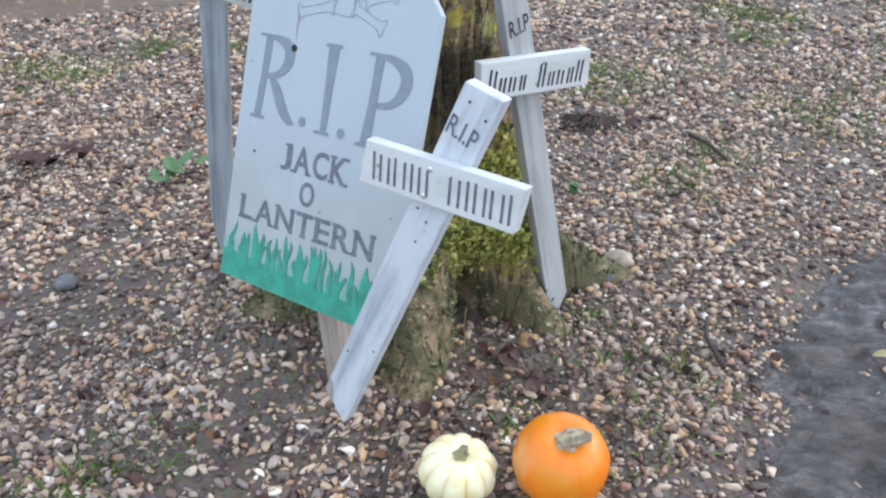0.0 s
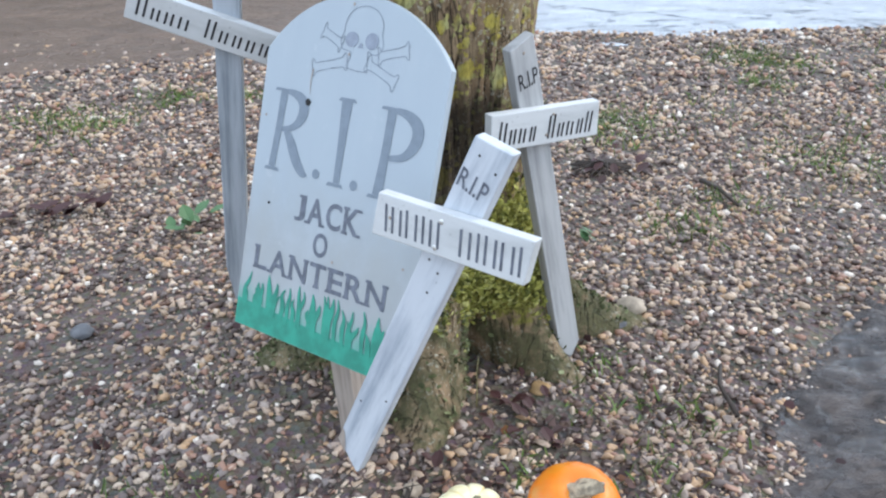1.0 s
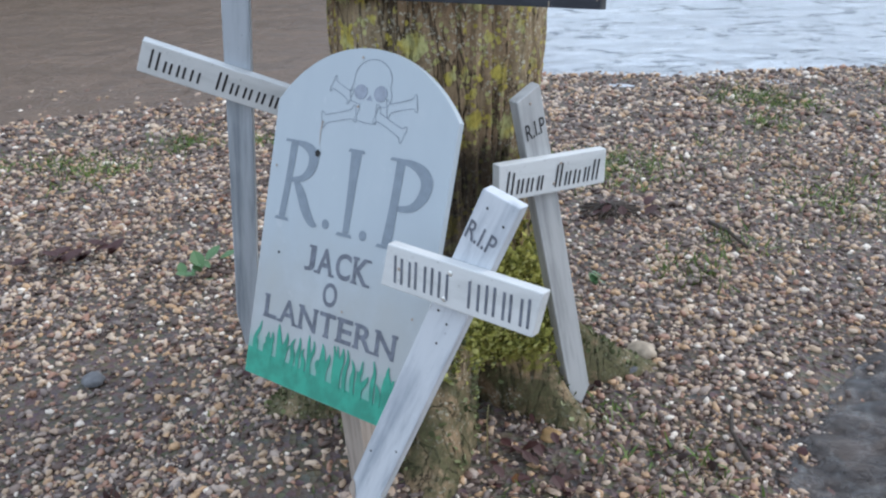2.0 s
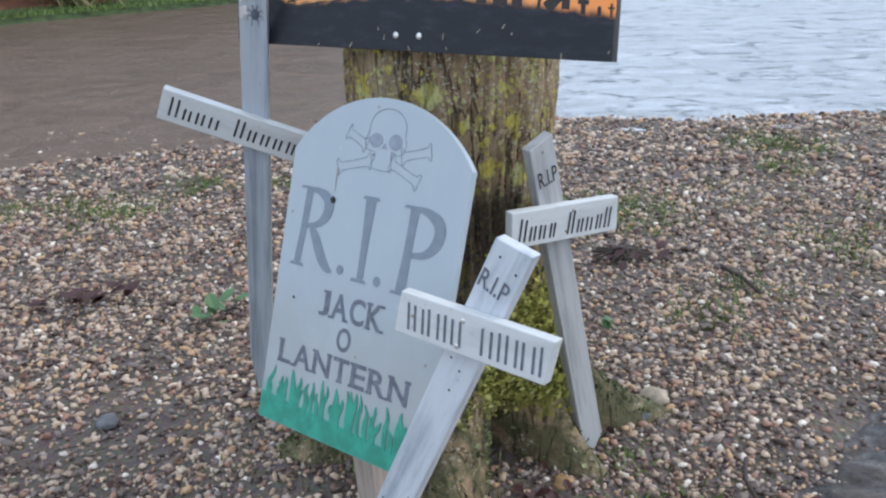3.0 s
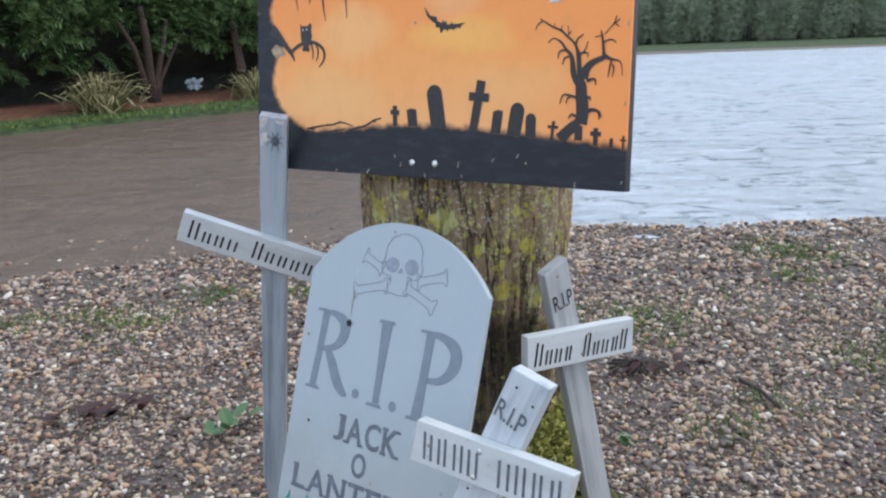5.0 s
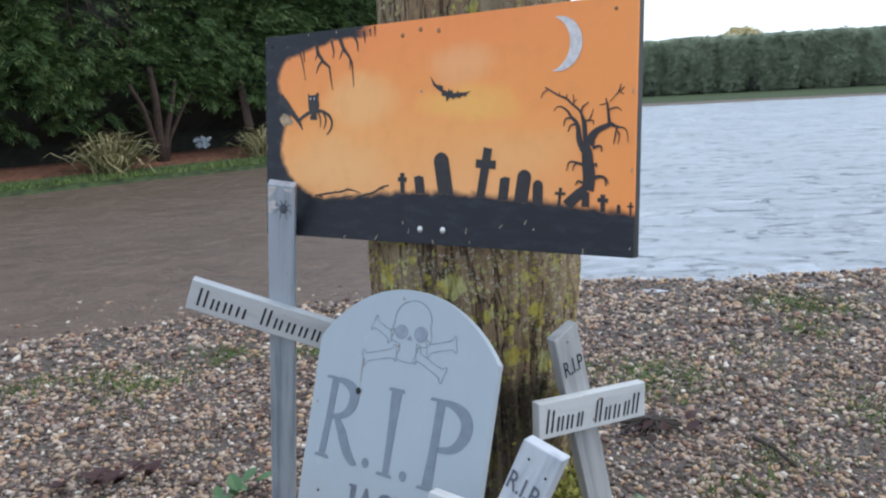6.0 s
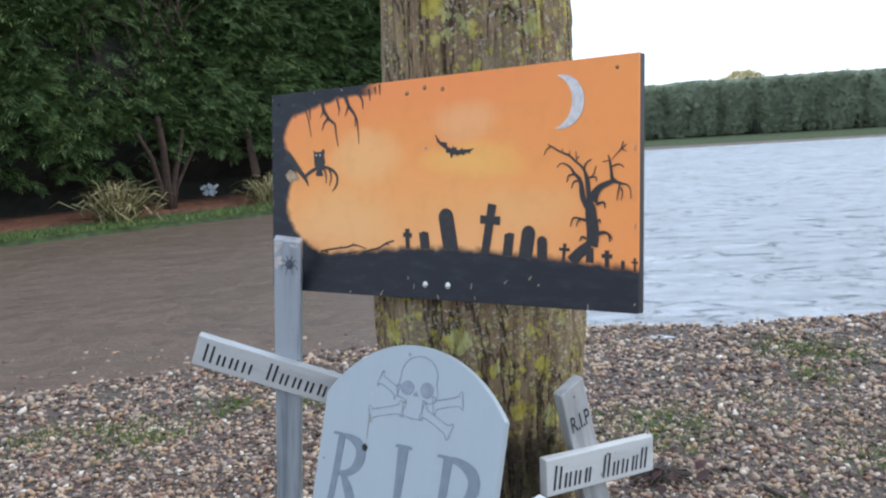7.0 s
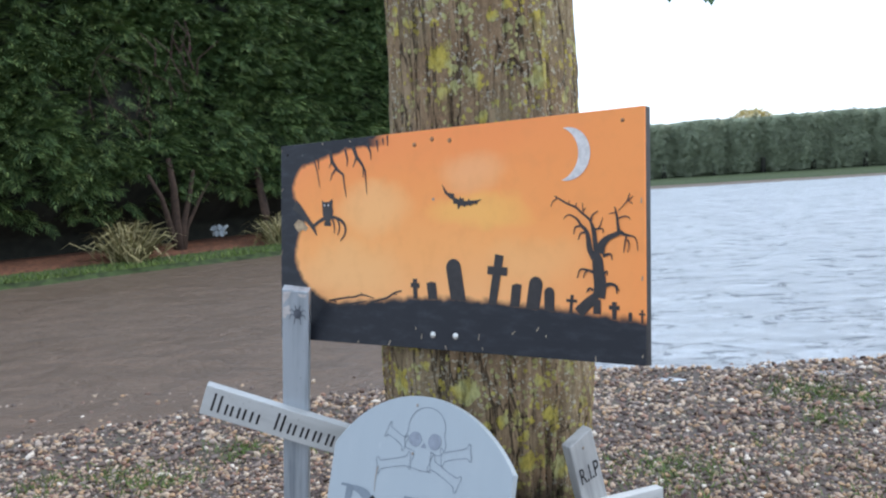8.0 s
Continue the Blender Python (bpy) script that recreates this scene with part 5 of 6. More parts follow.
def build_leaning_cross():
    m = basis((0.2325, 1.1303, 0.5145), (0.7916, -0.6094, -0.0461), (0.0609, 0.0035, 0.9982))
    cross = empty("wooden_cross", m, "pale grey wooden cross leaning against the gravestone", "cross", "wooden crosses by the tree")
    # the upright leans in the cross's plane; its point stands in the gravel
    w = 0.0305
    up = board_part("upright", [(-w, -0.318), (w - 0.003, -0.352), (w, -0.347), (w, 0.328), (-w, 0.318)], 0.0, 0.021, -22.6, -0.0714, -0.1604, "plank", cross)
    bar = board_part("crossbar", [(-0.1305, -0.0338), (0.1305, -0.0338), (0.1305, 0.0338), (-0.1305, 0.0338)], -0.0185, -0.0005, 0, 0.0002, 0.0, "plank_bar", cross)
    for v in bar.data.vertices:
        v.co.x += 0.19 * v.co.z
    lettering("R.I.P", -0.027, 0.240, 0.022, 0.030, -0.0009, "ink_dark", up, weight=0.010)
    bars([(0.95, 0.95, 0.95, 0.95), (0.95, 0.95, 0.95, 0.95)], -0.0193, "ink_dark", bar, -0.118, 0.124, 0.0, 0.046)
    screws([(-0.012, 0.019), (-0.0217, -0.0224)], -0.0187, bar)
    screws([(-0.1024, 0.0)], -0.0187, bar, "raw_wood", 0.003)
    for x, z in ((-0.012, 0.298), (0.020, 0.290), (0.006, 0.10), (0.004, 0.06), (0.021, -0.17), (-0.020, -0.21), (-0.015, 0.11)):
        bm = bmesh.new()
        disc(bm, x, z, 0.0021, 0.0021, -0.0009, 8)
        part("nail_hole", bm, "hole", up)
    bm = bmesh.new()
    flat(bm, [(-w + 0.001, -0.318), (-0.006, -0.336), (-0.012, -0.318), (-0.022, -0.296), (-w + 0.001, -0.290)], -0.0009)
    part("bare_patch", bm, "raw_wood", up, "flaked bare wood near the point")


def build_low_cross():
    m = basis((0.393, 1.513, 0.554), (0.8018, 0.5929, -0.0754), (0.1121, -0.0253, 0.9934))
    cross = empty("wooden_cross", m, "grey wooden cross standing at the foot of the tree", "cross", "wooden crosses by the tree")
    dx, dz = 0.193 + 0.0727 - 0.012, -0.522 - 0.1455
    ang = math.degrees(math.atan2(dx, -dz))
    ln = math.hypot(dx, dz)
    w = 0.0265
    up = board_part("upright", [(-w, -ln + 0.02), (-0.002, -ln - 0.02), (w, -ln + 0.012), (w, 0.004), (-w, -0.006)], 0.0, 0.022, ang, -0.0727, 0.1455, "plank_warm", cross)
    bar = board_part("crossbar", [(-0.131, -0.033), (0.121, -0.033), (0.121, 0.033), (-0.131, 0.033)], -0.0185, -0.0005, 0, 0, 0, "plank_bar", cross)
    for v in bar.data.vertices:
        v.co.x -= 0.13 * v.co.z
    lettering("R.I.P", -0.020, -0.083, 0.022, 0.030, -0.0009, "ink", up, weight=0.002)
    bars([(1.0, 0.62, 0.62, 0.62), (1.0, 0.62, 0.62, 0.66, 0.9)], -0.0193, "ink", bar, -0.118, 0.108, -0.001, 0.044)
    screws([(0.006, 0.020), (-0.004, -0.016)], -0.0187, bar, "raw_wood", 0.0032)
    screws([(0.0, -0.02)], 0.0, up, "raw_wood", 0.003)


def build_tall_cross():
    m = basis((-0.224, 1.735, 0.70), (0.9919, 0.035, -0.1219), (0.1268, -0.2738, 0.9534))
    cross = empty("wooden_cross", m, "tall weathered grey wooden cross beside the gravestone", "cross", "wooden crosses by the tree")
    up = board_part("upright", [(-0.0255, -0.62), (0.004, -0.79), (0.0255, -0.70), (0.0255, 0.268), (-0.0255, 0.271)], 0.0, 0.024, 0, 0.041, 0, "plank_grey", cross)
    bar = board_part("crossbar", [(-0.165, -0.0335), (0.165, -0.0335), (0.165, 0.0335), (-0.165, 0.0335)], -0.0185, -0.0005, -15.6, 0.0215, -0.0100, "plank_bar", cross)
    bars([(1.0, 0.62, 0.62, 0.62), (1.0, 0.62, 0.62, 0.62, 0.66)], -0.0193, "ink", bar, -0.150, 0.108, 0.002, 0.042)
    # painted star-shaped mark and chipped paint at the top
    bm = bmesh.new()
    disc(bm, 0.004, 0.222, 0.0075, 0.010, -0.0010, 14)
    for a in range(8):
        t = math.radians(22 + 45 * a)
        c, s = math.cos(t), math.sin(t)
        stroke(bm, [(0.004 + 0.005 * c, 0.222 + 0.007 * s), (0.004 + 0.013 * c, 0.222 + 0.015 * s + 0.004), (0.004 + 0.017 * c, 0.222 + 0.021 * s - 0.003)], 0.0022, 0.001, -0.0010)
    part("painted_mark", bm, "ink_dark", up, "small dark painted mark")
    for pts in ([(-0.024, 0.266), (-0.008, 0.268), (-0.012, 0.256), (-0.020, 0.246), (-0.024, 0.238)], [(0.004, 0.264), (0.022, 0.263), (0.018, 0.256), (0.008, 0.258)], [(-0.0245, 0.234), (-0.011, 0.240), (-0.009, 0.222), (-0.016, 0.219), (-0.020, 0.211), (-0.0245, 0.214)]):
        bm = bmesh.new()
        flat(bm, pts, -0.0009)
        part("paint_chip", bm, "moon", up, "bare white undercoat")


# ---- the sunset sign on the trunk ----
def build_sign():
    m = basis((0.1282, 1.5398, 1.0423), (0.8079, -0.5892, 0.0117), (0.0546, 0.0946, 0.994)) @ Matrix.Scale(1.0327, 4)
    sign = empty("painted_sign", m, "orange sunset graveyard painting on a black-edged board, screwed to the trunk", "sign")
    outline = [(-0.386, -0.1845), (0.3795, -0.1835), (0.3790, 0.1835), (-0.3865, 0.1845)]
    part("board", slab(outline, 0.0, 0.004, 0.0008), "sunset", sign)
    part("backing", slab(outline, 0.0042, 0.018, 0.001), "sign_edge", sign, "black painted edge of the board")
    y = -0.0009
    bm = bmesh.new()
    a = arc_points(0.2458, 0.1634, 0.2925, 0.1235, 0.2430, 0.0851, 18)
    b = arc_points(0.2458, 0.1634, 0.2722, 0.1222, 0.2430, 0.0851, 18)
    for i in range(18):
        flat(bm, [a[i], a[i + 1], b[i + 1], b[i]] if 0 < i < 17 else ([a[0], a[1], b[1]] if i == 0 else [a[17], a[18], b[17]]), y)
    part("moon", bm, "moon", sign, "white crescent moon")

    def painted(name, polys, strokes=()):
        bm_ = bmesh.new()
        for p in polys:
            flat(bm_, p, y)
        for i, (p, w0, w1) in enumerate(strokes):
            stroke(bm_, p, w0, w1, y - 0.0002 - 0.00002 * i)
        return part(name, bm_, "silhouette", sign)

    def headstone(x, z0, z1, w, lean, round_top):
        if round_top:
            top = [(x + lean + w / 2 * math.cos(t), z1 - w / 2 + w / 2 * math.sin(t)) for t in np.linspace(0, math.pi, 9)]
        else:
            top = [(x + lean + w / 2, z1 - 0.002), (x + lean, z1), (x + lean - w / 2, z1 - 0.003)]
        painted("painted_headstone", [[(x - w / 2, z0), (x + w / 2, z0)] + top])

    def cross(x, z0, z1, w, arm, lean, t):
        h = z1 - z0
        painted("painted_cross", [], [([(x, z0), (x + lean, z1)], t, t * 1.05), ([(x + lean * 0.7 - arm / 2, z0 + h * 0.69), (x + lean * 0.7 + arm / 2, z0 + h * 0.66)], t * 0.85, t * 0.85)])

    headstone(-0.0070, -0.100, -0.0705, 0.020, -0.004, False)
    headstone(0.0465, -0.100, -0.0325, 0.031, -0.010, True)
    headstone(0.1575, -0.107, -0.0708, 0.018, 0.004, False)
    headstone(0.1905, -0.110, -0.0598, 0.025, 0.006, True)
    headstone(0.2210, -0.112, -0.0755, 0.018, 0.0, True)
    headstone(0.3560, -0.122, -0.1085, 0.006, 0.0, True)
    cross(0.1150, -0.104, -0.0265, 0.02, 0.038, 0.014, 0.0155)
    cross(-0.0455, -0.100, -0.0665, 0.01, 0.019, -0.001, 0.009)
    cross(0.2580, -0.113, -0.0862, 0.01, 0.018, 0.003, 0.005)
    cross(0.3307, -0.120, -0.0949, 0.01, 0.017, 0.0, 0.007)
    cross(0.3745, -0.124, -0.1048, 0.01, 0.010, 0.0, 0.003)
    trunk = [[(0.2716, -0.1128, 0.0218), (0.2874, -0.0979, 0.0195), (0.303, -0.0879, 0.0187)], [(0.3026, -0.1133, 0.0156), (0.3029, -0.092, 0.014)], [(0.306, -0.0898, 0.0234), (0.3084, -0.0699, 0.0242), (0.3051, -0.0507, 0.0226), (0.3039, -0.0342, 0.021), (0.3009, -0.0286, 0.0164)]]
    left_limb = [[(0.2978, -0.0327, 0.0101), (0.2903, -0.0174, 0.0117), (0.289, -0.0035, 0.0093), (0.2861, 0.009, 0.007), (0.2754, 0.0177, 0.0047), (0.2708, 0.0262, 0.0039), (0.2567, 0.0343, 0.0023), (0.2486, 0.0298, 0.0016), (0.2469, 0.0262, 0.0012)], [(0.2769, 0.0157, 0.0035), (0.2659, 0.0152, 0.0031), (0.2641, 0.004, 0.0016)], [(0.2845, 0.0063, 0.0039), (0.2751, 0.0057, 0.0031), (0.2718, -0.0045, 0.0016)]]
    middle_limb = [[(0.3039, -0.03, 0.0117), (0.2997, -0.0093, 0.0086), (0.2984, 0.0073, 0.0093), (0.294, 0.0198, 0.0047), (0.2895, 0.0269, 0.0039), (0.2772, 0.0357, 0.0035), (0.2679, 0.0445, 0.0039), (0.2553, 0.0484, 0.0027), (0.2442, 0.0546, 0.0031), (0.2314, 0.0618, 0.0023)], [(0.2985, 0.01, 0.0039), (0.3076, 0.0117, 0.0027), (0.3124, 0.0274, 0.0012)], [(0.3031, 0.011, 0.0027), (0.3137, 0.0115, 0.0023), (0.313, 0.0047, 0.0016)], [(0.2934, 0.0226, 0.0035), (0.2942, 0.0309, 0.0031), (0.305, 0.0373, 0.0016)], [(0.2806, 0.0322, 0.0019), (0.279, 0.0501, 0.0012)], [(0.2794, 0.0379, 0.0019), (0.2851, 0.0423, 0.0012)], [(0.2679, 0.0445, 0.0023), (0.269, 0.0506, 0.0012)], [(0.2563, 0.0484, 0.0019), (0.2561, 0.0543, 0.0012)], [(0.2352, 0.0579, 0.0023), (0.2273, 0.054, 0.0019), (0.2246, 0.0459, 0.0012)]]
    right_limb = [[(0.3071, -0.0246, 0.0195), (0.3103, -0.0123, 0.0156), (0.3195, -0.0029, 0.0109), (0.333, 0.0022, 0.0086), (0.3413, 0.0055, 0.0078)], [(0.339, 0.004, 0.007), (0.3371, 0.017, 0.0047), (0.3355, 0.0306, 0.0043), (0.3322, 0.0421, 0.0019)], [(0.3383, 0.0359, 0.0012), (0.3484, 0.0463, 0.0016), (0.3528, 0.0501, 0.0027), (0.3559, 0.0606, 0.0016)], [(0.3528, 0.0501, 0.0023), (0.3616, 0.0563, 0.0012)], [(0.3543, 0.05, 0.0019), (0.3606, 0.0457, 0.0012)], [(0.3356, 0.0347, 0.0016), (0.3231, 0.0325, 0.0016)], [(0.3378, 0.0251, 0.0023), (0.3467, 0.0288, 0.0027), (0.354, 0.0272, 0.0019), (0.3568, 0.0231, 0.0012)], [(0.3404, 0.0056, 0.0078), (0.3506, 0.001, 0.0039), (0.3665, -0.0013, 0.0019), (0.3685, -0.0214, 0.0012)], [(0.3506, 0.0004, 0.0031), (0.3481, -0.0116, 0.0027), (0.3462, -0.0237, 0.0012)], [(0.352, -0.005, 0.0027), (0.3557, -0.011, 0.0023), (0.3526, -0.0238, 0.0012)]]
    twigs = [[(0.313, -0.0287, 0.0055), (0.3266, -0.024, 0.0035), (0.3277, -0.0344, 0.0016)], [(0.3148, -0.054, 0.0047), (0.3197, -0.0493, 0.0023), (0.3201, -0.0562, 0.0016)], [(0.3145, -0.0721, 0.0086), (0.3244, -0.0684, 0.0055), (0.3348, -0.0711, 0.0047), (0.3352, -0.0827, 0.0019)], [(0.3348, -0.0711, 0.0031), (0.3391, -0.0792, 0.0016)], [(0.2971, -0.052, 0.0055), (0.2882, -0.0493, 0.0039), (0.2743, -0.0465, 0.0031), (0.2703, -0.0613, 0.0016)], [(0.2882, -0.0501, 0.0031), (0.282, -0.0534, 0.0023), (0.2809, -0.0612, 0.0016)], [(0.2967, -0.0789, 0.0047), (0.29, -0.0742, 0.0031), (0.2855, -0.0826, 0.0016)], [(0.2894, -0.0756, 0.0023), (0.2899, -0.0812, 0.0012)]]
    bm = bmesh.new()
    for i, st in enumerate(trunk + left_limb + middle_limb + right_limb + twigs):
        brush(bm, [(px, pz, 0.84 * pw) for px, pz, pw in st], y - 0.0002 - 0.00002 * i)
    part("painted_tree", bm, "silhouette", sign)
    # boughs hanging from the dark corner
    for pts, w in (([(-0.296, 0.158), (-0.288, 0.140), (-0.283, 0.122), (-0.278, 0.100)], 0.004), ([(-0.283, 0.156), (-0.280, 0.132)], 0.004), ([(-0.250, 0.166), (-0.246, 0.146), (-0.232, 0.130), (-0.217, 0.120), (-0.214, 0.100), (-0.209, 0.079)], 0.009),
                   ([(-0.235, 0.132), (-0.246, 0.122), (-0.250, 0.110)], 0.005), ([(-0.243, 0.150), (-0.254, 0.134)], 0.004), ([(-0.192, 0.170), (-0.183, 0.150), (-0.170, 0.136), (-0.162, 0.124), (-0.158, 0.082)], 0.009),
                   ([(-0.184, 0.148), (-0.192, 0.132)], 0.004), ([(-0.166, 0.130), (-0.167, 0.112)], 0.004), ([(-0.212, 0.166), (-0.206, 0.146), (-0.208, 0.134)], 0.005), ([(-0.158, 0.172), (-0.149, 0.156), (-0.148, 0.142)], 0.006),
                   ([(-0.134, 0.176), (-0.131, 0.155)], 0.005), ([(-0.120, 0.178), (-0.118, 0.166)], 0.004), ([(-0.109, 0.182), (-0.108, 0.164)], 0.004)):
        painted("painted_bough", [], [(pts, w, 0.0012)])
    bm = bmesh.new()
    for i, st in enumerate([[(-0.347, 0.0704, 0.021), (-0.3268, 0.057, 0.0132), (-0.3119, 0.0405, 0.0101), (-0.2972, 0.0276, 0.0093), (-0.2923, 0.0211, 0.0062), (-0.2861, 0.0104, 0.0016)], [(-0.2972, 0.0269, 0.0062), (-0.282, 0.0359, 0.0062), (-0.2685, 0.0414, 0.007), (-0.2499, 0.0442, 0.0062), (-0.2355, 0.043, 0.0055), (-0.219, 0.0356, 0.0055), (-0.2108, 0.0251, 0.0047), (-0.2125, 0.0114, 0.0039), (-0.2247, -0.0003, 0.0016)], [(-0.2461, 0.0424, 0.0039), (-0.2397, 0.0294, 0.0031), (-0.2401, 0.0138, 0.0016)], [(-0.2331, 0.0409, 0.0039), (-0.2254, 0.0272, 0.0035), (-0.2315, 0.0102, 0.0016)]]):
        brush(bm, st, y - 0.0002 - 0.00002 * i)
    part("painted_bough", bm, "silhouette", sign)
    painted("painted_owl", [[(-0.2725, 0.0765), (-0.2677, 0.0721), (-0.254, 0.0721), (-0.2466, 0.0773), (-0.2438, 0.0727), (-0.2455, 0.0641), (-0.2429, 0.0537), (-0.246, 0.0434), (-0.251, 0.0366), (-0.2478, 0.0296), (-0.2513, 0.0276), (-0.2659, 0.0284), (-0.2673, 0.032), (-0.2637, 0.0378), (-0.2703, 0.0478), (-0.2714, 0.0618)]])
    bm = bmesh.new()
    for ex in (-0.2649, -0.2551):
        disc(bm, ex, 0.066, 0.0016, 0.0022, y - 0.0006, 8)
    part("painted_eyes", bm, "moon", sign, "two pale dots for eyes")
    painted("painted_bat", [[(0.0126, 0.091), (0.021, 0.0811), (0.0248, 0.0766), (0.0383, 0.074), (0.0394, 0.0678), (0.0485, 0.0642), (0.0509, 0.069), (0.0535, 0.0649), (0.0577, 0.0668), (0.0591, 0.0615), (0.0659, 0.0612), (0.0686, 0.0651), (0.0712, 0.0616), (0.0816, 0.0614), (0.0946, 0.0629), (0.086, 0.0581), (0.0852, 0.0542), (0.0815, 0.0565), (0.074, 0.0547), (0.0732, 0.0517), (0.0695, 0.0543), (0.062, 0.0538), (0.0608, 0.0507), (0.057, 0.054), (0.0521, 0.0542), (0.0466, 0.0477), (0.0449, 0.057), (0.0368, 0.058), (0.0362, 0.0636), (0.0285, 0.0683), (0.0189, 0.0759)]])
    bm = bmesh.new()
    disc(bm, -0.0058, 0.0669, 0.0026, 0.0026, y, 8)
    part("nail_hole", bm, "raw_wood", sign)
    for st in [[(-0.254, -0.1092, 0.0031), (-0.2298, -0.1053, 0.0035), (-0.2061, -0.1021, 0.0027), (-0.1874, -0.101, 0.0031), (-0.1712, -0.095, 0.0031), (-0.142, -0.1019, 0.0012)], [(-0.2541, -0.1162, 0.0047), (-0.2254, -0.1183, 0.0047), (-0.197, -0.1131, 0.0035), (-0.1601, -0.1073, 0.0016)], [(-0.1712, -0.0957, 0.0019), (-0.1734, -0.0927, 0.0012)], [(-0.2061, -0.1021, 0.0019), (-0.2022, -0.0986, 0.0012)], [(-0.1512, -0.1104, 0.0039), (-0.1332, -0.105, 0.0035), (-0.1112, -0.1013, 0.0035), (-0.0936, -0.0911, 0.0035), (-0.0765, -0.0876, 0.0023)], [(-0.098, -0.0928, 0.0023), (-0.0873, -0.0943, 0.0012)], [(-0.2347, -0.1105, 0.0023), (-0.2539, -0.1075, 0.0012)]]:
        bm = bmesh.new()
        brush(bm, st, y)
        part("painted_briar", bm, "silhouette", sign)
    bm = bmesh.new()
    flat(bm, [(-0.3375, 0.042), (-0.3257, 0.0391), (-0.3098, 0.0262), (-0.3161, 0.0193), (-0.3252, 0.022), (-0.3356, 0.0173), (-0.3447, 0.0254), (-0.3486, 0.0327)], y)
    part("paint_chip", bm, "bare_ply", sign, "flaked patch of bare board")
    rnd = random.Random(21)
    for cx, cz in ((-0.045, -0.150), (-0.032, -0.163), (0.095, -0.176), (0.088, -0.158), (0.200, -0.140), (0.215, -0.150), (0.155, -0.148), (-0.105, -0.178), (-0.18, -0.180), (0.02, -0.181), (0.30, -0.180), (0.375, -0.17),
                   (-0.382, 0.10), (-0.383, -0.02), (-0.27, 0.181), (-0.20, 0.180), (0.374, 0.05), (0.375, -0.06), (-0.383, 0.175)):
        ln, t = rnd.uniform(0.004, 0.012), rnd.uniform(0.6, 2.2)
        dx, dz = ln / 2 * math.cos(t), ln / 2 * math.sin(t)
        bm = bmesh.new()
        stroke(bm, [(max(-0.3845, min(0.3775, cx - dx)), max(-0.1825, min(0.1825, cz - dz))), (max(-0.3845, min(0.3775, cx + dx)), max(-0.1825, min(0.1825, cz + dz)))], 0.0022, 0.0012, y)
        part("paint_chip", bm, "stone", sign)
    screws([(-0.0075, -0.1595), (0.0403, -0.1593)], -0.0006, sign, "screw", 0.0058)
    screws([(-0.0086, 0.1676), (0.0288, 0.1624), (-0.0473, 0.1613)], -0.0003, sign, "rust", 0.0040)
    screws([(-0.368, 0.166)], -0.0006, sign, "hole", 0.0028)
    screws([(0.345, 0.166)], -0.0003, sign, "rust", 0.0030)


# ---- pumpkins ----
def build_pumpkin(name, x, y, r, squash, ribs, depth, material, stem, label, tilt):
    thing = empty(name, pose(x, y, 0.002) @ pose(0, 0, 0, *tilt), label, "pumpkin", "pumpkins on the gravel")
    bm = bmesh.new()
    nu, nv = ribs * 12, 40
    rings = []
    h = r * squash
    for j in range(nv + 1):
        p = math.pi * j / nv - math.pi / 2
        ring = []
        for i in range(nu):
            a = 2 * math.pi * i / nu
            rib = 1 - depth * (1 - abs(math.cos(ribs * a / 2)) ** 0.55) * math.cos(p) ** 0.4 if math.cos(p) > 1e-3 else 1 - depth
            rr = r * math.cos(p) ** 0.85 * rib if math.cos(p) > 1e-6 else 0.0
            wob = 1 + 0.02 * noise.noise((math.cos(a) * 2, math.sin(a) * 2, p * 2 + x))
            z = h * math.sin(p)
            dip = math.exp(-(rr / (r * 0.34)) ** 2) * 0.22 * h
            z += -dip if p > 0 else dip
            ring.append(bm.verts.new((rr * wob * math.cos(a), rr * wob * math.sin(a), z + h * 0.86)))
        rings.append(ring)
    for a, b in zip(rings, rings[1:]):
        for i in range(nu):
            bm.faces.new((a[i], a[(i + 1) % nu], b[(i + 1) % nu], b[i]))
    bmesh.ops.remove_doubles(bm, verts=bm.verts, dist=1e-6)
    part("body", bm, material, thing, "", True)
    bm = bmesh.new()
    base, bend, r0 = stem
    prev = None
    top = h * 1.86 - 0.24 * h
    for j in range(9):
        t = j / 8
        rad = r0 * (1.25 - 0.55 * t + 0.8 * max(0, 0.2 - t) / 0.2)
        c = Vector((bend * t * t * 1.0, -bend * 0.5 * t * t, top + base * t))
        ring = [bm.verts.new(c + Vector((rad * (1 + 0.22 * math.cos(5 * a) * (1 - 0.3 * t)) * math.cos(a + t * 0.5), rad * (1 + 0.22 * math.cos(5 * a)) * math.sin(a + t * 0.5), 0.3 * rad * math.cos(a) * t))) for a in [2 * math.pi * i / 20 for i in range(20)]]
        if prev:
            for i in range(20):
                bm.faces.new((prev[i], prev[(i + 1) % 20], ring[(i + 1) % 20], ring[i]))
        prev = ring
    bm.faces.new(prev)
    part("stem", bm, "stem" if r0 > 0.009 else "stem_green", thing, "dry ribbed stalk", True)


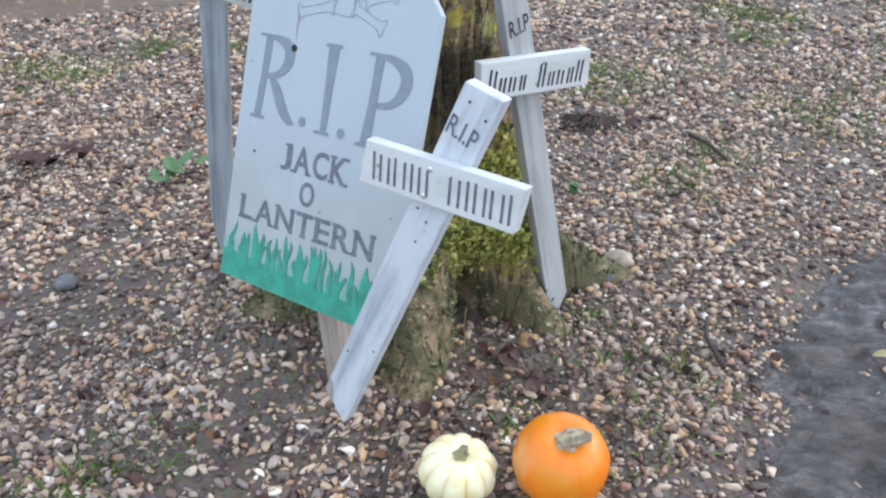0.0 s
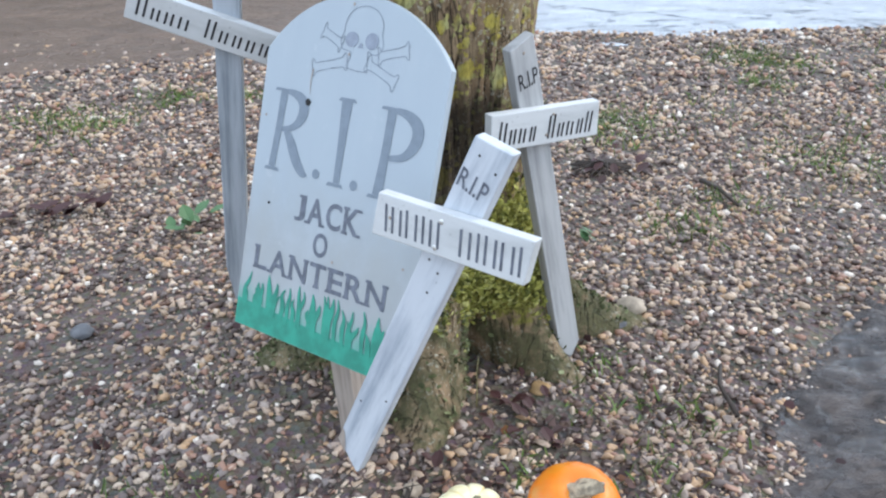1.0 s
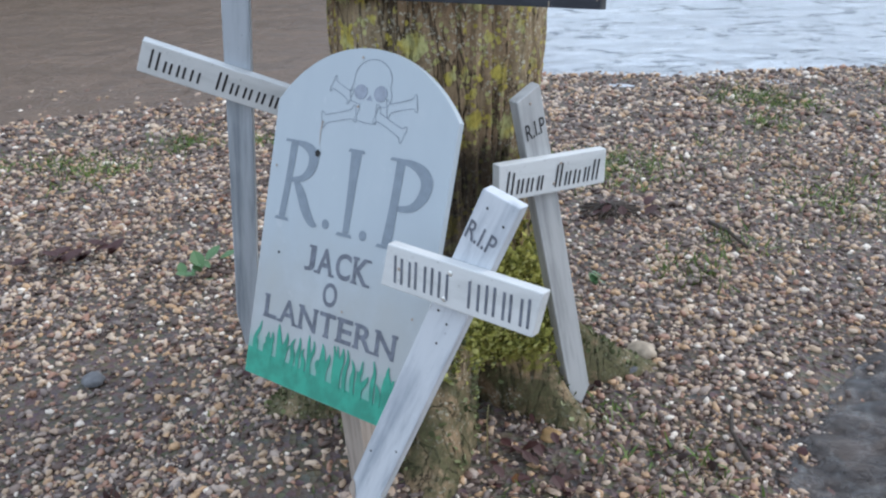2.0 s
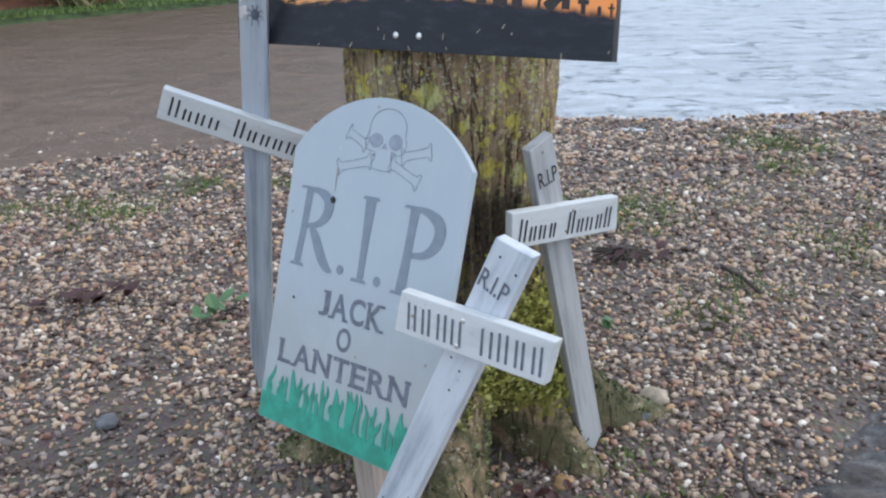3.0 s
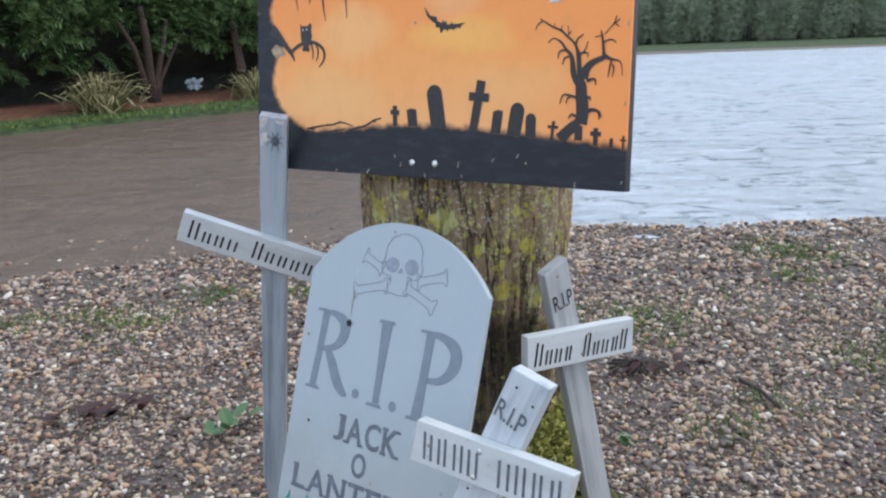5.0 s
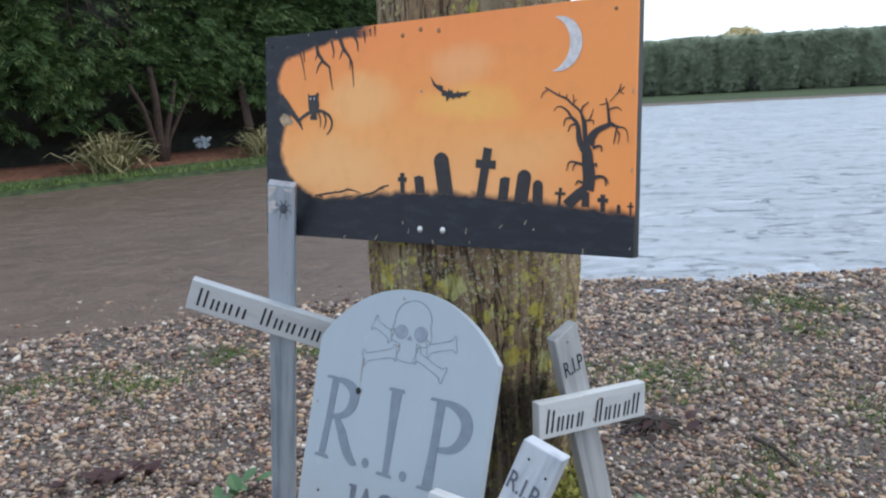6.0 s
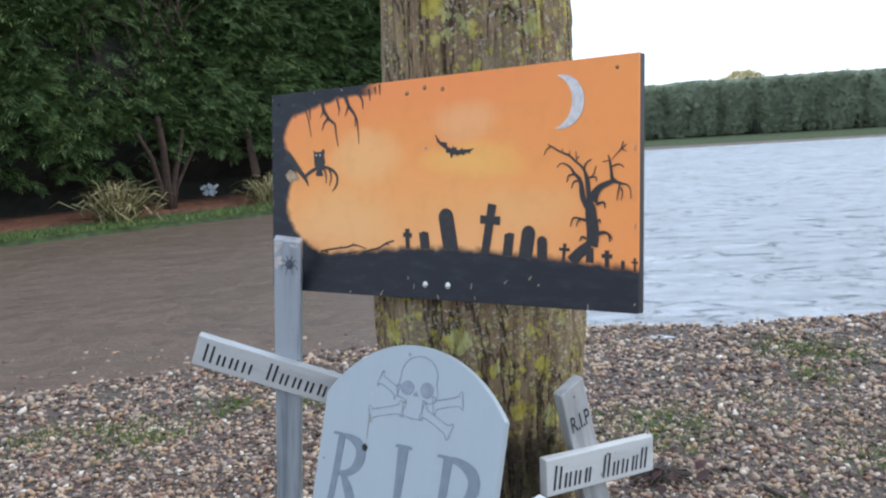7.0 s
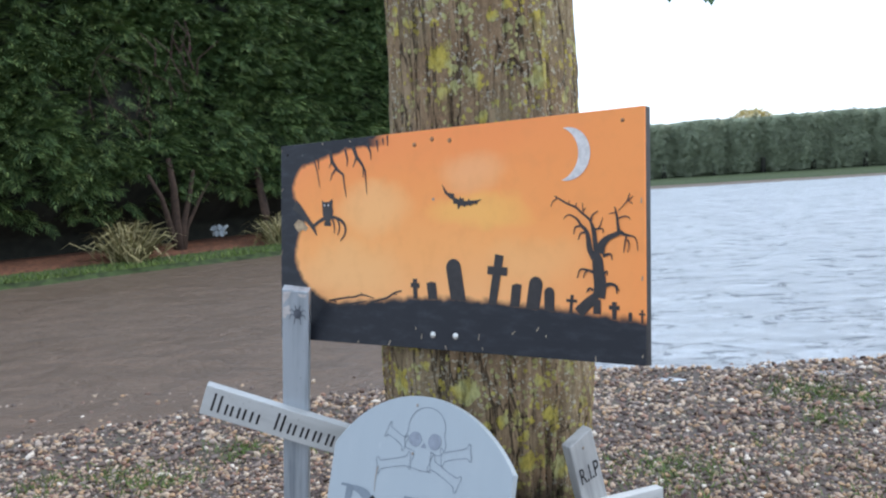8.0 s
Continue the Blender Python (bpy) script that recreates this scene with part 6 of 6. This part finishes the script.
# ---- small things on the gravel ----
def build_stone(x, y, r, material, label, seed, flatness=0.7):
    bm = bmesh.new()
    bmesh.ops.create_icosphere(bm, subdivisions=3, radius=r)
    for v in bm.verts:
        q = v.co.normalized()
        v.co *= 1 + 0.34 * noise.noise(q * 1.3 + Vector((seed, 2, 3))) + 0.10 * noise.noise(q * 4 + Vector((seed, 7, 1)))
        v.co.z *= flatness
    ob = part("stone", bm, material, None, "", True)
    ob.matrix_world = pose(x, y, r * flatness * 0.55, 0, 0, seed * 40)
    tagged(ob, label, "stone", "larger stones in the gravel")


def leaf_shape(bm, c, yaw, size, tilt, curl):
    pts = [(0, 0), (0.22, 0.18), (0.34, 0.5), (0.22, 0.8), (0, 1.0), (-0.22, 0.8), (-0.34, 0.5), (-0.22, 0.18)]
    m = pose(*c) @ pose(0, 0, 0, tilt, 0, yaw)
    mid = [bm.verts.new(m @ Vector((0, size * t, size * curl * t * (1 - t)))) for t in (0.0, 0.18, 0.5, 0.8, 1.0)]
    for sgn in (1, -1):
        side = [bm.verts.new(m @ Vector((sgn * size * x, size * yy, size * (curl * yy * (1 - yy) + 0.18 * abs(x))))) for x, yy in pts[1:4]]
        bm.faces.new((mid[0], mid[1], side[0]))
        bm.faces.new((mid[1], mid[2], side[1], side[0]))
        bm.faces.new((mid[2], mid[3], side[2], side[1]))
        bm.faces.new((mid[3], mid[4], side[2]))


def build_leaves(name, x, y, spread, count, size, material, label, category, seed, z=0.012, tilt=(0, 35)):
    rnd = random.Random(seed)
    thing = empty(name, pose(x, y, 0), label, category)
    for _ in range(count):
        bm = bmesh.new()
        leaf_shape(bm, (rnd.gauss(0, spread), rnd.gauss(0, spread), z + rnd.uniform(0, 0.012)), rnd.uniform(0, 360), size * rnd.uniform(0.7, 1.3), rnd.uniform(*tilt), rnd.uniform(-0.2, 0.35))
        part("leaf", bm, material, thing)


def build_stick(pts, r, label):
    bm = bmesh.new()
    rod(bm, pts, r, r * 0.6, 6)
    ob = part("stick", bm, "twig", None, "", True)
    tagged(ob, label, "stick", "fallen sticks on the gravel")


def build_grass_patches():
    spots = [(0.86, 3.32, 0.16, 240), (1.66, 4.35, 0.14, 200), (1.62, 3.88, 0.10, 110), (1.86, 4.2, 0.13, 120), (1.52, 2.80, 0.16, 150), (0.88, 2.31, 0.07, 60), (1.06, 2.5, 0.08, 50), (-0.92, 3.80, 0.09, 130), (-1.16, 3.45, 0.12, 170),
             (-1.62, 3.47, 0.10, 90), (-1.38, 3.55, 0.08, 60), (-0.56, 3.85, 0.07, 60), (2.25, 3.6, 0.2, 120), (1.3, 3.3, 0.2, 70), (1.9, 3.1, 0.2, 90), (0.52, 1.47, 0.06, 14), (0.60, 1.30, 0.05, 16), (0.58, 1.18, 0.05, 14), (0.53, 1.60, 0.05, 24),
             (-0.34, 1.14, 0.05, 50), (-0.22, 1.22, 0.04, 30), (-0.22, 1.55, 0.06, 35), (-0.05, 1.33, 0.05, 30), (0.66, 1.42, 0.05, 25), (2.6, 4.4, 0.2, 120), (-0.42, 1.06, 0.05, 30), (0.35, 1.30, 0.04, 16), (0.18, 1.02, 0.03, 20)]
    out = []
    for x, y, r, n in spots:
        n = int(n * (0.85 if y > 2 else 1.0))
        p = np.stack([RNG.normal(x, r * 0.75, n), RNG.normal(y, r * 0.9, n), np.full(n, 0.0)], 1)
        blades(np.concatenate([p, p + RNG.normal(0, 0.4 * r, (n, 3)) * (1, 1, 0)]), 0.026 + 0.016 * min(1, y / 3), 0.0045, 0.7, out)
    ob = join_arrays("grass_tufts", out, "grass", False)
    tagged(ob, "sparse green grass coming up through the gravel", "grass", kind="stuff")


def build_debris():
    """Leaf scraps and broken twigs caught between the pebbles."""
    n = 420
    x, y = RNG.uniform(-1.2, 0.9, n), RNG.uniform(0.9, 3.2, n)
    close = RNG.uniform(0, 1, n) < 0.45
    x[close], y[close] = RNG.normal(0.2, 0.28, close.sum()), RNG.normal(1.33, 0.14, close.sum())
    tv = np.array([(-0.5, 0, 0), (0.5, 0.1, 0.03), (0.65, 0.5, 0.15), (0.1, 1.0, 0.0), (-0.55, 0.6, 0.12)])
    tf = np.array([(0, 1, 2), (0, 2, 4), (4, 2, 3)])
    m = np.zeros((n, 3, 4))
    m[:, :, :3] = turns(n, tilt=0.4) * RNG.uniform(0.008, 0.022, n)[:, None, None]
    m[:, :, 3] = np.stack([x, y, np.full(n, 0.010)], 1)
    ob = mesh_from("leaf_scraps", *scatter("", tv, tf, m, ""), "dead_leaf", False)
    tagged(ob, "dark red-brown scraps of fallen leaf in the gravel", "leaf litter", kind="stuff")
    bm = bmesh.new()
    rnd = random.Random(12)
    for _ in range(120):
        a, ln = rnd.uniform(0, math.pi), rnd.uniform(0.03, 0.09)
        c = Vector((rnd.uniform(-1.0, 0.85), rnd.uniform(0.95, 2.6), 0.013)) if rnd.random() < 0.6 else Vector((rnd.gauss(0.15, 0.25), rnd.gauss(1.3, 0.12), 0.014))
        d = Vector((math.cos(a), math.sin(a), rnd.uniform(-0.1, 0.1))) * ln
        rod(bm, [c - d / 2, c + Vector((0.004, 0.003, 0.003)), c + d / 2], 0.0016, 0.001, 4)
    ob = part("twig_scraps", bm, "twig")
    tagged(ob, "thin broken twigs scattered on the gravel", "twigs", kind="stuff")


build_gravestone()
build_leaning_cross()
build_low_cross()
build_tall_cross()
build_sign()
build_pumpkin("white_pumpkin", 0.245, 1.105, 0.0625, 0.74, 10, 0.13, "white_pumpkin", (0.022, 0.004, 0.0085), "small cream pumpkin with yellow stripes, on gravel", (14, 3, 10))
build_pumpkin("orange_pumpkin", 0.406, 1.115, 0.0755, 0.90, 12, 0.022, "orange_pumpkin", (0.036, 0.022, 0.0150), "smooth orange pumpkin with dry stalk, on gravel", (20, 3, 0))
build_stone(0.645, 1.83, 0.034, "stone", "buff angular stone beside the root", 1)
build_stone(0.405, 1.515, 0.022, "stone_ochre", "ochre flat stone near the root", 2, 0.5)
build_stone(0.605, 1.765, 0.021, "stone_grey", "grey stone beside the root", 3)
build_stone(-0.60, 1.79, 0.026, "stone_grey", "dark grey stone lying in the gravel", 4, 0.5)
build_stone(0.155, 1.215, 0.016, "stone", "round buff pebble by the cross", 5)
build_stone(-0.10, 1.46, 0.018, "stone_ochre", "ochre pebble by the stake", 6)
build_leaves("dead_leaves", -0.90, 2.50, 0.055, 16, 0.065, "dead_leaf", "heap of dark maroon fallen leaves on the gravel", "fallen leaves", 1)
build_leaves("dead_leaves", 0.30, 1.36, 0.045, 7, 0.030, "dead_leaf", "dark maroon leaves caught against the root", "fallen leaves", 2)
build_leaves("dead_leaves", 0.74, 2.78, 0.08, 14, 0.045, "dead_leaf", "dark withered leaves and twigs on the gravel", "fallen leaves", 3)
build_leaves("dead_leaves", 0.24, 1.30, 0.04, 4, 0.030, "dead_leaf", "maroon leaves below the trunk", "fallen leaves", 5)
build_leaves("dead_leaves", 1.06, 1.42, 0.01, 1, 0.055, "straw", "single yellowed leaf lying on the mud", "fallen leaves", 8, 0.0)
build_leaves("dead_leaves", 0.36, 1.44, 0.045, 9, 0.030, "dead_leaf", "dark leaves in the hollow between two roots", "fallen leaves", 9)
build_leaves("weed", -0.47, 2.36, 0.032, 10, 0.052, "green_leaf", "small broad-leaved green weed in the gravel", "weed", 4, 0.02, (10, 50))
build_leaves("weed", 0.62, 2.24, 0.02, 5, 0.035, "green_leaf", "tiny pale green weed in the gravel", "weed", 6, 0.01, (10, 50))
build_stick([(1.03, 2.66, 0.012), (1.06, 2.56, 0.018), (1.08, 2.44, 0.012)], 0.008, "short grey stick lying on gravel")
build_stick([(0.76, 1.40, 0.012), (0.755, 1.50, 0.016), (0.78, 1.58, 0.012)], 0.006, "dark stick at the gravel's edge")
build_stick([(0.125, 1.02, 0.012), (0.135, 1.12, 0.014), (0.15, 1.22, 0.012)], 0.006, "dark stick beside the pumpkins")
bm = bmesh.new()
rod(bm, [(0.273, 1.447, 0.0), (0.275, 1.447, 0.05), (0.274, 1.445, 0.088), (0.278, 1.447, 0.125)], 0.0016, 0.0009, 5)
stalk = part("dry_stalk", bm, "straw", None, "", True)
tagged(stalk, "thin pale dry grass stalk standing by the roots", "dry stalk")
for k in range(14):
    a = k * 2.4
    build_stick([(0.74 + 0.10 * math.cos(a), 2.80 + 0.09 * math.sin(a), 0.012), (0.74 + 0.02 * math.sin(3 * a), 2.80, 0.03), (0.74 - 0.09 * math.cos(a + 0.4), 2.80 - 0.10 * math.sin(a + 0.4), 0.014)], 0.0035, "thin dark twig in a small heap")
build_grass_patches()
build_debris()
# added sheet that stands in for a bright gap through the hedge's foot
bm = bmesh.new()
bmesh.ops.create_grid(bm, x_segments=10, y_segments=7, size=0.5)
for v in bm.verts:
    v.co = Vector((v.co.x * 0.24 * (1 + 0.8 * noise.noise(Vector((1, v.co.y * 4, 2)))), 0.05 * noise.noise(v.co * 5), 0.10 + v.co.y * 0.17 + 0.09 * noise.noise(v.co * 3 + Vector((4, 0, 0)))))
bmesh.ops.solidify(bm, geom=bm.faces[:], thickness=0.004)
gap_sheet = part("pale_gap_sheet", bm, "gap_pale", None, "", True)
gap_sheet.matrix_world = pose(*hedge_point(3.45, 0.02, 0.30), 0, 0, 30)
tagged(gap_sheet, "crumpled pale sheet standing in for a bright gap under the hedge", "plastic sheet")
